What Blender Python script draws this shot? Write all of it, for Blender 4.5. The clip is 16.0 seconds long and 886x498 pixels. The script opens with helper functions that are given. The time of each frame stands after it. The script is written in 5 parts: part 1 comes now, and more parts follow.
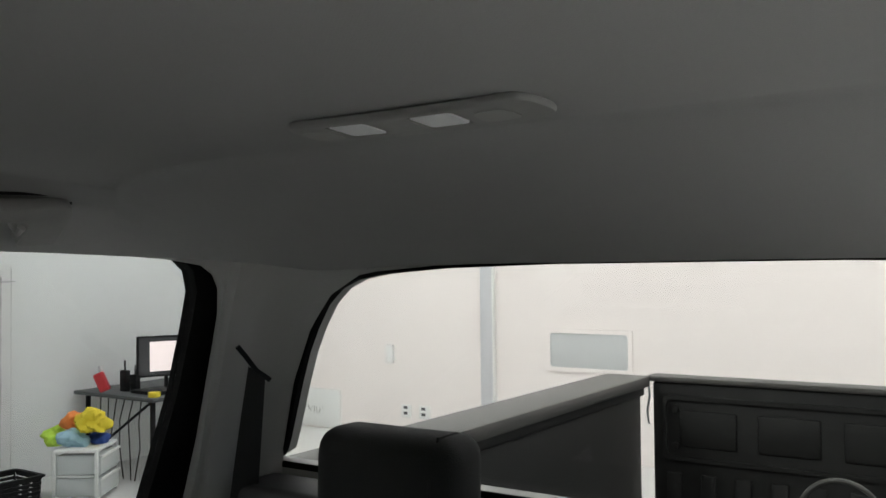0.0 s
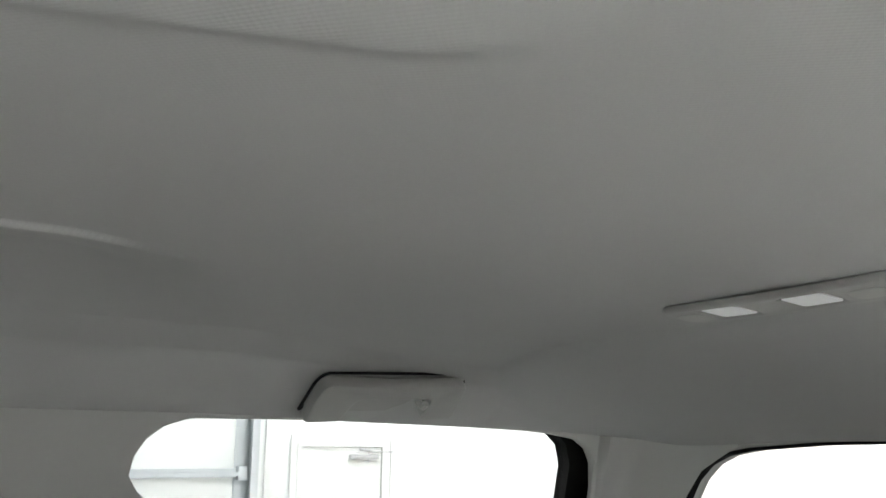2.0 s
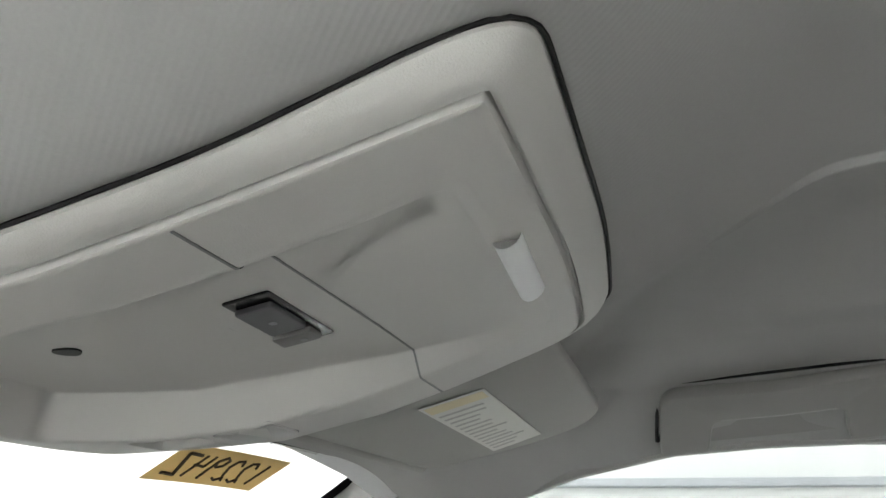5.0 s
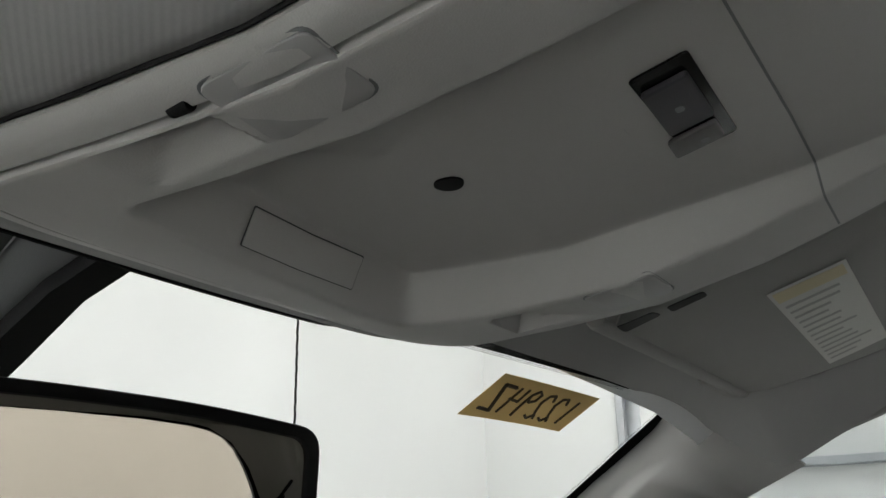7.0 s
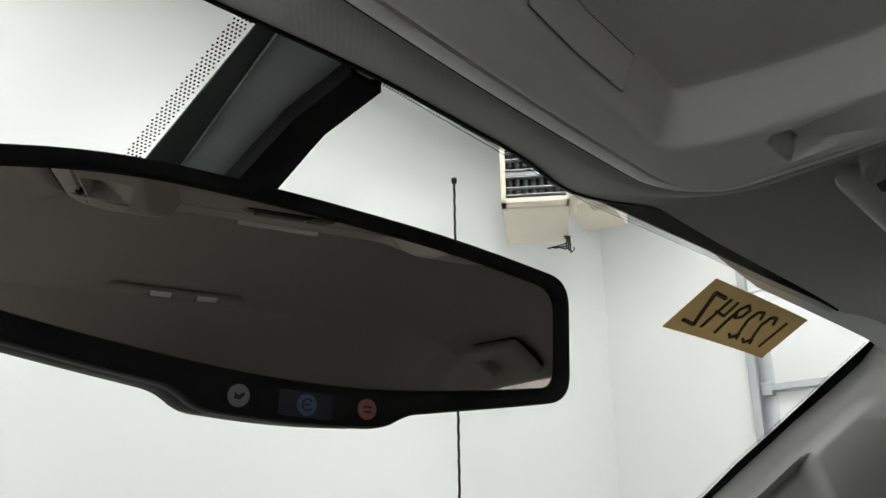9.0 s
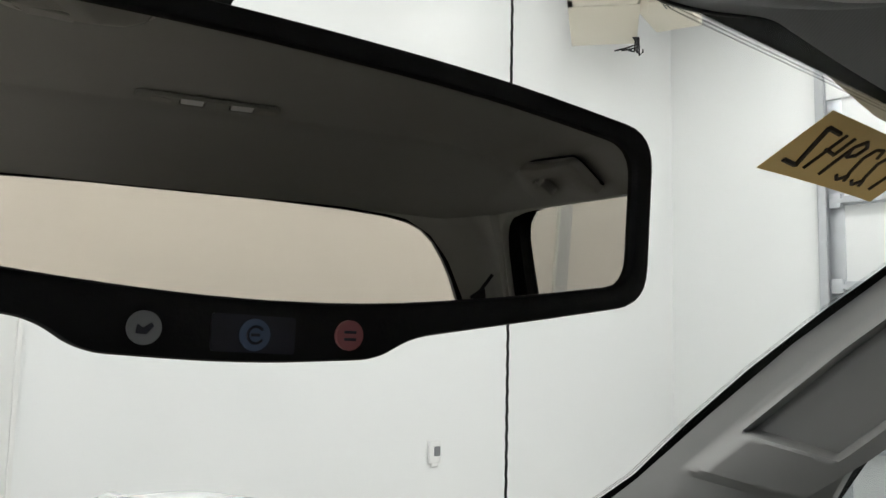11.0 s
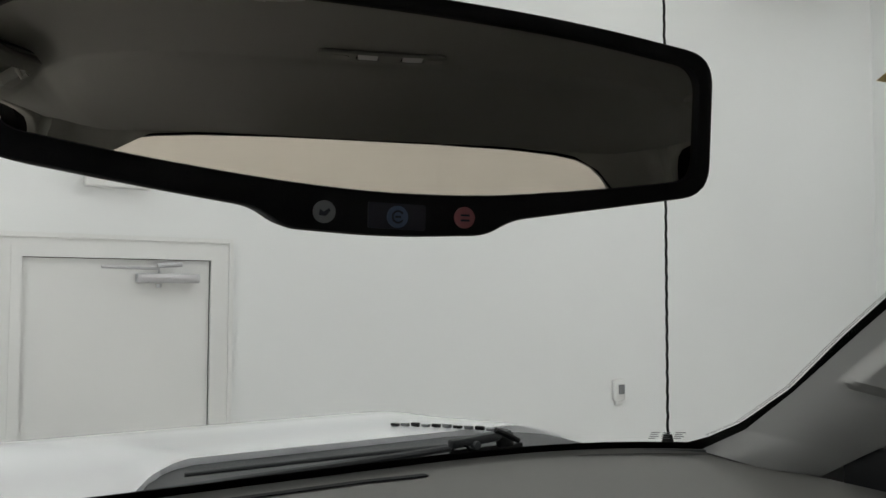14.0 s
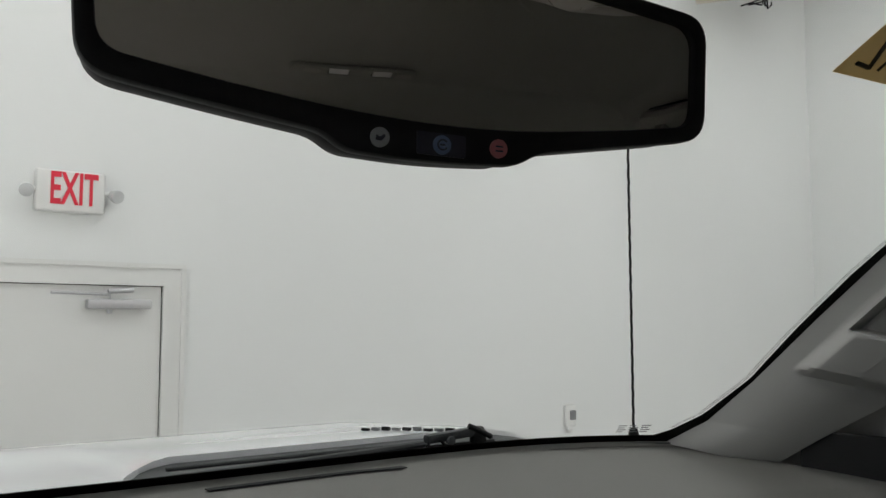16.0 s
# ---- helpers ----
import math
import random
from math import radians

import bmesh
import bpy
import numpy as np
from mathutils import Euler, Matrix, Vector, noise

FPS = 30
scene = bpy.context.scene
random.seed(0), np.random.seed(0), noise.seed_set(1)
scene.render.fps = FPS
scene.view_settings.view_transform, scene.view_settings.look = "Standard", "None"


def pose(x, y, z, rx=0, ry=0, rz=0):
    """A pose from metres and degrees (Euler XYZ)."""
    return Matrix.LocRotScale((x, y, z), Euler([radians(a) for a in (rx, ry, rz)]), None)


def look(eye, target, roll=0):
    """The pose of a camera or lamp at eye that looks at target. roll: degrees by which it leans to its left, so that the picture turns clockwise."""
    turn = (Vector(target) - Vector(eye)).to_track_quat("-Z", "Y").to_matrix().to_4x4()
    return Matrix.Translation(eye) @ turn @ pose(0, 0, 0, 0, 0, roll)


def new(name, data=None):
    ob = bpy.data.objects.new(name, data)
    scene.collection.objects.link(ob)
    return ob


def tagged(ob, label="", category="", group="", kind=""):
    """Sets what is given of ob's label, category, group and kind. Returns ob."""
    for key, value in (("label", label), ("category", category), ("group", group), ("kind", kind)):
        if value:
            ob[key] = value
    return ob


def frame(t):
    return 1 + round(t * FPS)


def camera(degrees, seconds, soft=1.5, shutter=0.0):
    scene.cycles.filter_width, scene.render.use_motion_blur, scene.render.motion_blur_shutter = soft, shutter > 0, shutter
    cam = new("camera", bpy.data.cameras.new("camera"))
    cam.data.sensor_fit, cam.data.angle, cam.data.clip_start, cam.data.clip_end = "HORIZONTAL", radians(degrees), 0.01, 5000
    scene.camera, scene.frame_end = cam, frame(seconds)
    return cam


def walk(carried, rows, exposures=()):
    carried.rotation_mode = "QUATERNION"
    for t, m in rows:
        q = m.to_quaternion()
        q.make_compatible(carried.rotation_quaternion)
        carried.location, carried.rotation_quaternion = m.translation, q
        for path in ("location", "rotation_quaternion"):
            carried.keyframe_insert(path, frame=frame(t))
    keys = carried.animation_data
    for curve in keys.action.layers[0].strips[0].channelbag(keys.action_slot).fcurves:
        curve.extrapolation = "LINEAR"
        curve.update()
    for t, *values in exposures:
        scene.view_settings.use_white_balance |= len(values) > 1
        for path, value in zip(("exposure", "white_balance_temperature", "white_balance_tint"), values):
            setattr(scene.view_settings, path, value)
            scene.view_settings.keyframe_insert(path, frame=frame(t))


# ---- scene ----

cam = camera(53.7, 16.0)
EXPOSURES = [(0.0, 1.85), (0.5, 2.35), (1.0, 2.75), (1.5, 3.05), (2.0, 3.3), (3.0, 3.7), (4.0, 3.6), (5.0, 3.25), (5.6, 2.95), (7.3, 1.95), (8.5, 1.95), (10.0, 2.0), (12.5, 1.8), (14.0, 1.35), (16.0, 1.4)]
PATH = [
    (0, (-0.374, 0.034, 2.06), (0.732, -1.632, 2.111), -0.6),
    (0.5, (-0.396, 0.056, 2.077), (0.69, -1.61, 2.283), -0.7),
    (1, (-0.395, 0.067, 2.073), (0.87, -1.46, 2.337), -0.1),
    (1.5, (-0.407, 0.082, 2.064), (1.091, -1.206, 2.379), 0.6),
    (2, (-0.415, 0.107, 2.059), (1.209, -0.974, 2.5), 0.4),
    (2.5, (-0.405, 0.134, 2.049), (1.299, -0.789, 2.545), 0.0),
    (3, (-0.402, 0.162, 2.043), (1.377, -0.587, 2.567), -0.6),
    (3.5, (-0.399, 0.181, 2.039), (1.469, -0.277, 2.589), -0.7),
    (4, (-0.388, 0.155, 2.0), (1.511, 0.138, 2.628), -0.0),
    (4.5, (-0.338, 0.207, 1.981), (1.536, 0.485, 2.623), 0.5),
    (5, (-0.308, 0.272, 1.983), (1.501, 0.831, 2.628), 0.9),
    (5.2, (-0.288, 0.296, 1.984), (1.492, 0.953, 2.619), 1.1),
    (7.3, (-0.275, 0.378, 1.903), (1.309, 1.41, 2.557), -1.6),
    (7.5, (-0.279, 0.391, 1.889), (1.294, 1.434, 2.552), -1.7),
    (8, (-0.277, 0.412, 1.877), (1.256, 1.498, 2.562), -1.6),
    (8.5, (-0.271, 0.424, 1.871), (1.208, 1.589, 2.546), -1.1),
    (9, (-0.263, 0.46, 1.854), (1.176, 1.678, 2.523), -0.7),
    (9.5, (-0.258, 0.471, 1.852), (1.168, 1.724, 2.479), -0.6),
    (10, (-0.237, 0.486, 1.862), (1.191, 1.786, 2.383), -0.5),
    (10.2, (-0.214, 0.506, 1.874), (1.22, 1.829, 2.314), -0.4),
    (12.3, (-0.154, 0.533, 1.922), (1.187, 2.015, 1.984), 0.2),
    (12.5, (-0.167, 0.508, 1.912), (1.099, 2.055, 1.973), 0.3),
    (13, (-0.209, 0.444, 1.884), (0.939, 2.08, 1.949), 0.3),
    (13.5, (-0.204, 0.435, 1.886), (0.906, 2.096, 1.961), 0.3),
    (14, (-0.208, 0.437, 1.883), (0.908, 2.094, 1.981), 0.2),
    (14.5, (-0.208, 0.435, 1.887), (0.909, 2.089, 2.016), 0.2),
    (15, (-0.221, 0.431, 1.881), (0.902, 2.079, 2.036), 0.2),
    (15.5, (-0.254, 0.405, 1.834), (0.881, 2.043, 2.01), 0.2),
    (16, (-0.262, 0.427, 1.834), (0.948, 2.01, 2.009), -0.1),
]
walk(cam, [(t, look(e, g, r)) for t, e, g, r in PATH], EXPOSURES)

# ---- world and lights ----
world = bpy.data.worlds.new("world")
scene.world = world
world.use_nodes = True
world.node_tree.nodes["Background"].inputs[0].default_value = (0.8, 0.87, 1.0, 1)
world.node_tree.nodes["Background"].inputs[1].default_value = 0.12
ROOM = (-3.9, 8.0, -8.8, 5.12, 5.74)      # x0, x1, y0, y1, height
LAMP_W = 37.0
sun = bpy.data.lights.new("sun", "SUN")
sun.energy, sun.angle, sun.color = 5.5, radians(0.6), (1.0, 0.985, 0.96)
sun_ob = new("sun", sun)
sun_ob.rotation_euler = (0, radians(-35), radians(8))      # high in the west, added to light the cab through the unseen open doorway

# ---- materials ----
def mat(name, color, rough=0.6, metal=0.0, grain=0.0, scale=300.0, bump=0.1, dirt=0.06, dirt_scale=4.0, spec=0.5, coat=0.0):
    """Procedural surface: base colour with two scales of variation and a fine relief."""
    m = bpy.data.materials.new(name)
    m.use_nodes = True
    nt = m.node_tree
    b = nt.nodes["Principled BSDF"]
    b.inputs["Roughness"].default_value = rough
    b.inputs["Metallic"].default_value = metal
    b.inputs["Specular IOR Level"].default_value = spec
    b.inputs["Coat Weight"].default_value = coat
    tc = nt.nodes.new("ShaderNodeTexCoord")
    big = nt.nodes.new("ShaderNodeTexNoise")
    big.inputs["Scale"].default_value = dirt_scale
    big.inputs["Detail"].default_value = 5
    fine = nt.nodes.new("ShaderNodeTexNoise")
    fine.inputs["Scale"].default_value = scale
    fine.inputs["Detail"].default_value = 3
    for n in (big, fine):
        nt.links.new(tc.outputs["Object"], n.inputs["Vector"])
    add = nt.nodes.new("ShaderNodeMath")
    add.operation = "MULTIPLY_ADD"
    add.inputs[1].default_value = dirt * 2
    add.inputs[2].default_value = 1 - dirt
    nt.links.new(big.outputs["Fac"], add.inputs[0])
    add2 = nt.nodes.new("ShaderNodeMath")
    add2.operation = "MULTIPLY_ADD"
    add2.inputs[1].default_value = grain * 2
    nt.links.new(fine.outputs["Fac"], add2.inputs[0])
    sub = nt.nodes.new("ShaderNodeMath")
    sub.operation = "SUBTRACT"
    sub.inputs[1].default_value = grain
    nt.links.new(add.outputs[0], sub.inputs[0])
    nt.links.new(sub.outputs[0], add2.inputs[2])
    mul = nt.nodes.new("ShaderNodeVectorMath")
    mul.operation = "SCALE"
    mul.inputs[0].default_value = color
    nt.links.new(add2.outputs[0], mul.inputs["Scale"])
    nt.links.new(mul.outputs[0], b.inputs["Base Color"])
    bp = nt.nodes.new("ShaderNodeBump")
    bp.inputs["Strength"].default_value = bump
    bp.inputs["Distance"].default_value = 0.002
    nt.links.new(fine.outputs["Fac"], bp.inputs["Height"])
    nt.links.new(bp.outputs[0], b.inputs["Normal"])
    return m


def glass_mat(name, tint=(1, 1, 1), gloss=0.03):
    m = bpy.data.materials.new(name)
    m.use_nodes = True
    nt = m.node_tree
    nt.nodes.remove(nt.nodes["Principled BSDF"])
    tr = nt.nodes.new("ShaderNodeBsdfTransparent")
    tr.inputs[0].default_value = (*tint, 1)
    gl = nt.nodes.new("ShaderNodeBsdfGlossy")
    gl.inputs["Roughness"].default_value = 0.02
    mix = nt.nodes.new("ShaderNodeMixShader")
    mix.inputs[0].default_value = gloss
    nt.links.new(tr.outputs[0], mix.inputs[1])
    nt.links.new(gl.outputs[0], mix.inputs[2])
    nt.links.new(mix.outputs[0], nt.nodes["Material Output"].inputs[0])
    return m


def weave_mat(name, color):
    """Headliner cloth: a fine diagonal weave of raised threads."""
    m = mat(name, color, 0.95, grain=0.05, scale=900, bump=0.0, dirt=0.05, dirt_scale=3, spec=0.1)
    nt = m.node_tree
    tc = nt.nodes.new("ShaderNodeTexCoord")
    heights = []
    for ang in (42, -48):
        mp = nt.nodes.new("ShaderNodeMapping")
        mp.inputs["Rotation"].default_value = (0, 0, radians(ang))
        nt.links.new(tc.outputs["Object"], mp.inputs[0])
        w = nt.nodes.new("ShaderNodeTexWave")
        w.inputs["Scale"].default_value = 125
        w.inputs["Distortion"].default_value = 0.4
        w.inputs["Detail Scale"].default_value = 8
        nt.links.new(mp.outputs[0], w.inputs["Vector"])
        heights.append(w)
    mu = nt.nodes.new("ShaderNodeMath")
    mu.operation = "MULTIPLY_ADD"
    mu.inputs[1].default_value = 0.35
    nt.links.new(heights[1].outputs["Fac"], mu.inputs[0])
    nt.links.new(heights[0].outputs["Fac"], mu.inputs[2])
    bp = nt.nodes.new("ShaderNodeBump")
    bp.inputs["Strength"].default_value = 0.06
    bp.inputs["Distance"].default_value = 0.0015
    nt.links.new(mu.outputs[0], bp.inputs["Height"])
    nt.links.new(bp.outputs[0], nt.nodes["Principled BSDF"].inputs["Normal"])
    return m


def emit_mat(name, color, power):
    m = bpy.data.materials.new(name)
    m.use_nodes = True
    b = m.node_tree.nodes["Principled BSDF"]
    b.inputs["Base Color"].default_value = (*color, 1)
    b.inputs["Emission Color"].default_value = (*color, 1)
    b.inputs["Emission Strength"].default_value = power
    return m


M_CLOTH = weave_mat("headliner_cloth", (0.37, 0.368, 0.362))
M_TRIM = mat("pillar_plastic", (0.36, 0.357, 0.342), 0.55, grain=0.03, scale=1400, bump=0.12, dirt=0.03)
M_GRIP = mat("handle_plastic", (0.29, 0.287, 0.277), 0.5, grain=0.03, scale=1400, bump=0.12, dirt=0.03)
M_CONSOLE = mat("console_plastic", (0.55, 0.54, 0.523), 0.5, grain=0.03, scale=1600, bump=0.12, dirt=0.03)
M_VISOR = mat("visor_vinyl", (0.34, 0.335, 0.318), 0.7, grain=0.04, scale=700, bump=0.2, dirt=0.04)
M_DARK = mat("dark_plastic", (0.006, 0.006, 0.0065), 0.55, grain=0.02, scale=900, bump=0.1, spec=0.22)
M_BLACK = mat("black_gloss", (0.006, 0.006, 0.007), 0.12, bump=0.0)
M_RUBBER = mat("rubber_seal", (0.004, 0.004, 0.004), 0.8, bump=0.1, spec=0.1)
M_STEMG = mat("stem_cover_plastic", (0.20, 0.205, 0.21), 0.45, grain=0.05, scale=1500, bump=0.15)
M_STEM = mat("mirror_stem_plastic", (0.075, 0.08, 0.082), 0.5, grain=0.05, scale=1500, bump=0.15)
M_SWITCH = mat("switch_plastic", (0.05, 0.048, 0.055), 0.45, grain=0.04, scale=1500, bump=0.1)
M_SWITCH2 = mat("grey_switch_plastic", (0.16, 0.155, 0.155), 0.5, grain=0.04, scale=1500, bump=0.1)
M_MAPLENS = mat("map_lens_plastic", (0.42, 0.415, 0.41), 0.3, bump=0.02)
M_DASH = mat("dash_vinyl", (0.145, 0.142, 0.132), 0.6, grain=0.08, scale=900, bump=0.35, dirt=0.08)
M_SEAT = mat("seat_cloth", (0.018, 0.0175, 0.017), 0.95, grain=0.12, scale=500, bump=0.4)
M_PAINT = mat("white_car_paint", (0.78, 0.79, 0.80), 0.22, bump=0.0, dirt=0.02, coat=0.6)
M_COWL = mat("cowl_plastic", (0.035, 0.038, 0.04), 0.55, grain=0.06, scale=600, bump=0.25)
M_LINER = mat("bed_liner", (0.0210, 0.0204, 0.0186), 0.62, grain=0.15, scale=350, bump=0.5, dirt=0.2, dirt_scale=9)
M_RAIL = mat("bed_rail_cap", (0.12, 0.115, 0.105), 0.55, grain=0.06, scale=500, bump=0.2, dirt=0.1)
M_WALL = mat("wall_paint", (0.80, 0.81, 0.80), 0.35, grain=0.01, scale=120, bump=0.05, dirt=0.025, dirt_scale=0.8)
M_WALLB = mat("wall_paint_warm", (0.85, 0.785, 0.755), 0.5, grain=0.015, scale=120, bump=0.08, dirt=0.03, dirt_scale=0.7)
M_DOOR = mat("door_paint", (0.76, 0.76, 0.74), 0.4, grain=0.01, scale=200, bump=0.05, dirt=0.05, dirt_scale=2)
M_GALV = mat("galvanised_steel", (0.52, 0.54, 0.56), 0.42, 0.6, grain=0.06, scale=80, bump=0.05, dirt=0.12, dirt_scale=7)
M_ALU = mat("aluminium", (0.50, 0.50, 0.51), 0.35, 0.7, grain=0.04, scale=300, bump=0.03)
M_CONCRETE = mat("floor_concrete", (0.62, 0.613, 0.595), 0.28, grain=0.06, scale=90, bump=0.1, dirt=0.2, dirt_scale=1.3)
M_DECK = mat("roof_deck", (0.50, 0.52, 0.535), 0.5, 0.2, grain=0.03, scale=60, bump=0.05, dirt=0.08, dirt_scale=2)
M_YARD = mat("yard_concrete", (0.30, 0.295, 0.285), 0.7, grain=0.2, scale=60, bump=0.3, dirt=0.15, dirt_scale=0.7)
M_WHITE = mat("white_plastic", (0.78, 0.78, 0.76), 0.45, grain=0.01, bump=0.03)
M_BEIGE = mat("beige_enamel", (0.66, 0.61, 0.50), 0.45, grain=0.02, scale=200, bump=0.05, dirt=0.05)
M_RED = mat("red_letters", (0.72, 0.02, 0.05), 0.5, bump=0.0)
M_PAPER = mat("tan_paper", (0.52, 0.395, 0.195), 0.8, grain=0.06, scale=300, bump=0.1, dirt=0.08, dirt_scale=20)
def let_light_through(m, share):
    """Thin card: part of the light from behind comes through."""
    nt = m.node_tree
    out = [n for n in nt.nodes if n.type == "OUTPUT_MATERIAL"][0]
    tr = nt.nodes.new("ShaderNodeBsdfTranslucent")
    tr.inputs[0].default_value = (0.74, 0.62, 0.38, 1)
    mx = nt.nodes.new("ShaderNodeMixShader")
    mx.inputs[0].default_value = share
    nt.links.new(nt.nodes["Principled BSDF"].outputs[0], mx.inputs[1])
    nt.links.new(tr.outputs[0], mx.inputs[2])
    nt.links.new(mx.outputs[0], out.inputs[0])


let_light_through(M_PAPER, 0.42)
M_INK = mat("marker_ink", (0.05, 0.04, 0.03), 0.7, bump=0.0)
M_LABEL = mat("label_paper", (0.68, 0.68, 0.64), 0.6, grain=0.02, bump=0.02)
M_LENS = emit_mat("lamp_lens", (0.92, 0.93, 0.95), 0.0)
M_GLASS = glass_mat("window_glass", (0.97, 0.985, 0.98))
M_FRIT = mat("ceramic_frit", (0.006, 0.006, 0.006), 0.9, bump=0.0, spec=0.1)
M_TINT = glass_mat("tinted_glass", (0.78, 0.80, 0.80))
M_SCREEN = mat("screen_glass", (0.02, 0.02, 0.024), 0.2, bump=0.0)
M_CLEAR = mat("clear_drawer_plastic", (0.62, 0.64, 0.64), 0.25, bump=0.0)
M_PANE = mat("grey_pane", (0.55, 0.56, 0.56), 0.4, bump=0.0, dirt=0.04)
M_JAMB = mat("grey_jamb", (0.60, 0.60, 0.62), 0.5, bump=0.02)
M_LIT = emit_mat("lit_screen", (0.85, 0.72, 0.70), 0.3)
M_REDP = mat("red_plastic", (0.55, 0.03, 0.04), 0.4, bump=0.0)
M_YELP = mat("yellow_cloth", (0.75, 0.60, 0.04), 0.8, grain=0.1, scale=200, bump=0.2)
M_ORNG = mat("orange_cloth", (0.85, 0.25, 0.06), 0.8, grain=0.1, scale=200, bump=0.2)
M_LIME = mat("lime_cloth", (0.50, 0.75, 0.08), 0.8, grain=0.1, scale=200, bump=0.2)
M_SKY = mat("pale_blue_cloth", (0.36, 0.56, 0.66), 0.8, grain=0.1, scale=200, bump=0.2)
M_BLUE = mat("blue_cloth", (0.03, 0.08, 0.32), 0.8, grain=0.1, scale=200, bump=0.2)
M_GREEN = mat("green_tag", (0.25, 0.60, 0.06), 0.5, bump=0.0)
M_MIRROR = bpy.data.materials.new("dimming_mirror")
M_MIRROR.use_nodes = True
_b = M_MIRROR.node_tree.nodes["Principled BSDF"]
_b.inputs["Base Color"].default_value = (0.535, 0.505, 0.445, 1)
_b.inputs["Metallic"].default_value = 1
_b.inputs["Roughness"].default_value = 0.0


# ---- mesh helpers ----
def part(name, bm, material, parent=None, label="", smooth=True):
    """Links a bmesh as one mesh object, under parent if there is one."""
    bmesh.ops.recalc_face_normals(bm, faces=bm.faces[:]) if len(bm.faces) < 20000 else None
    me = bpy.data.meshes.new(name)
    bm.to_mesh(me)
    bm.free()
    for m in material if isinstance(material, (list, tuple)) else [material]:
        me.materials.append(m)
    if smooth:
        for p in me.polygons:
            p.use_smooth = True
        me.set_sharp_from_angle(angle=radians(38))
    ob = new(name, me)
    if parent is not None:
        ob.parent = parent
        ob.matrix_parent_inverse = Matrix.Identity(4)
    if label:
        ob["label"] = label
    return ob


def thing(name, label, category, group="", kind=""):
    return tagged(new(name), label, category, group, kind)


def box(x0, x1, y0, y1, z0, z1, r=0.0, seg=2, bm=None, m=None):
    """A box with rounded edges, added to bm."""
    b = bmesh.new()
    bmesh.ops.create_cube(b, size=1)
    bmesh.ops.scale(b, vec=(x1 - x0, y1 - y0, z1 - z0), verts=b.verts)
    bmesh.ops.translate(b, vec=((x0 + x1) / 2, (y0 + y1) / 2, (z0 + z1) / 2), verts=b.verts)
    if r:
        bmesh.ops.bevel(b, geom=b.edges[:], offset=r, segments=seg, profile=0.5, affect="EDGES")
    return merge(bm, b, m)


def merge(bm, b, m=None):
    if m is not None:
        bmesh.ops.transform(b, matrix=m, verts=b.verts)
    if bm is None:
        return b
    me = bpy.data.meshes.new("scratch")
    b.to_mesh(me)
    b.free()
    bm.from_mesh(me)
    bpy.data.meshes.remove(me)
    return bm


def cyl(p, q, r, r2=None, n=20, bm=None, bevel=0.0):
    """A round bar from p to q."""
    p, q = Vector(p), Vector(q)
    b = bmesh.new()
    bmesh.ops.create_cone(b, cap_ends=True, segments=n, radius1=r, radius2=r if r2 is None else r2, depth=(q - p).length)
    if bevel:
        es = [e for e in b.edges if len([f for f in e.link_faces if len(f.verts) > 4]) == 1]
        bmesh.ops.bevel(b, geom=es, offset=bevel, segments=2, profile=0.5, affect="EDGES")
    turn = (q - p).to_track_quat("Z", "Y").to_matrix().to_4x4()
    return merge(bm, b, Matrix.Translation((p + q) / 2) @ turn)


def sheet(fn, us, vs, thick=0.0, bm=None):
    """A grid surface fn(u, v), with a back side at a distance thick along the third value of fn's offset."""
    us, vs = list(us), list(vs)
    b = bmesh.new()
    grid = [[b.verts.new(fn(u, v)) for v in vs] for u in us]
    for i in range(len(us) - 1):
        for j in range(len(vs) - 1):
            b.faces.new((grid[i][j], grid[i + 1][j], grid[i + 1][j + 1], grid[i][j + 1]))
    if thick:
        b.normal_update()
        bmesh.ops.solidify(b, geom=b.faces[:], thickness=thick)
    return merge(bm, b)


def plate(outer, holes, where, thick, cuts=0, bm=None, bevel=0.0):
    """A flat outline with holes, laid into space by where(a, b, depth); its thickness runs along depth."""
    b = bmesh.new()
    es = []
    for loop in [outer, *holes]:
        vs = [b.verts.new((p[0], p[1], 0)) for p in loop]
        es += [b.edges.new((vs[i], vs[(i + 1) % len(vs)])) for i in range(len(vs))]
    bmesh.ops.triangle_fill(b, use_beauty=True, edges=es)
    if cuts:
        for _ in range(cuts):
            bmesh.ops.subdivide_edges(b, edges=[e for e in b.edges if e.calc_length() > 0.05], cuts=1)
            bmesh.ops.triangulate(b, faces=b.faces[:])
    r = bmesh.ops.extrude_face_region(b, geom=b.faces[:])
    for v in (g for g in r["geom"] if isinstance(g, bmesh.types.BMVert)):
        v.co.z = thick
    bmesh.ops.recalc_face_normals(b, faces=b.faces[:])
    if bevel:
        es = [e for e in b.edges if len(e.link_faces) == 2 and abs(e.calc_face_angle(0)) > 1.2 and abs(e.verts[0].co.z - e.verts[1].co.z) < 1e-6]
        bmesh.ops.bevel(b, geom=es, offset=bevel, segments=2, profile=0.5, affect="EDGES")
    for v in b.verts:
        v.co = where(*v.co)
    return merge(bm, b)


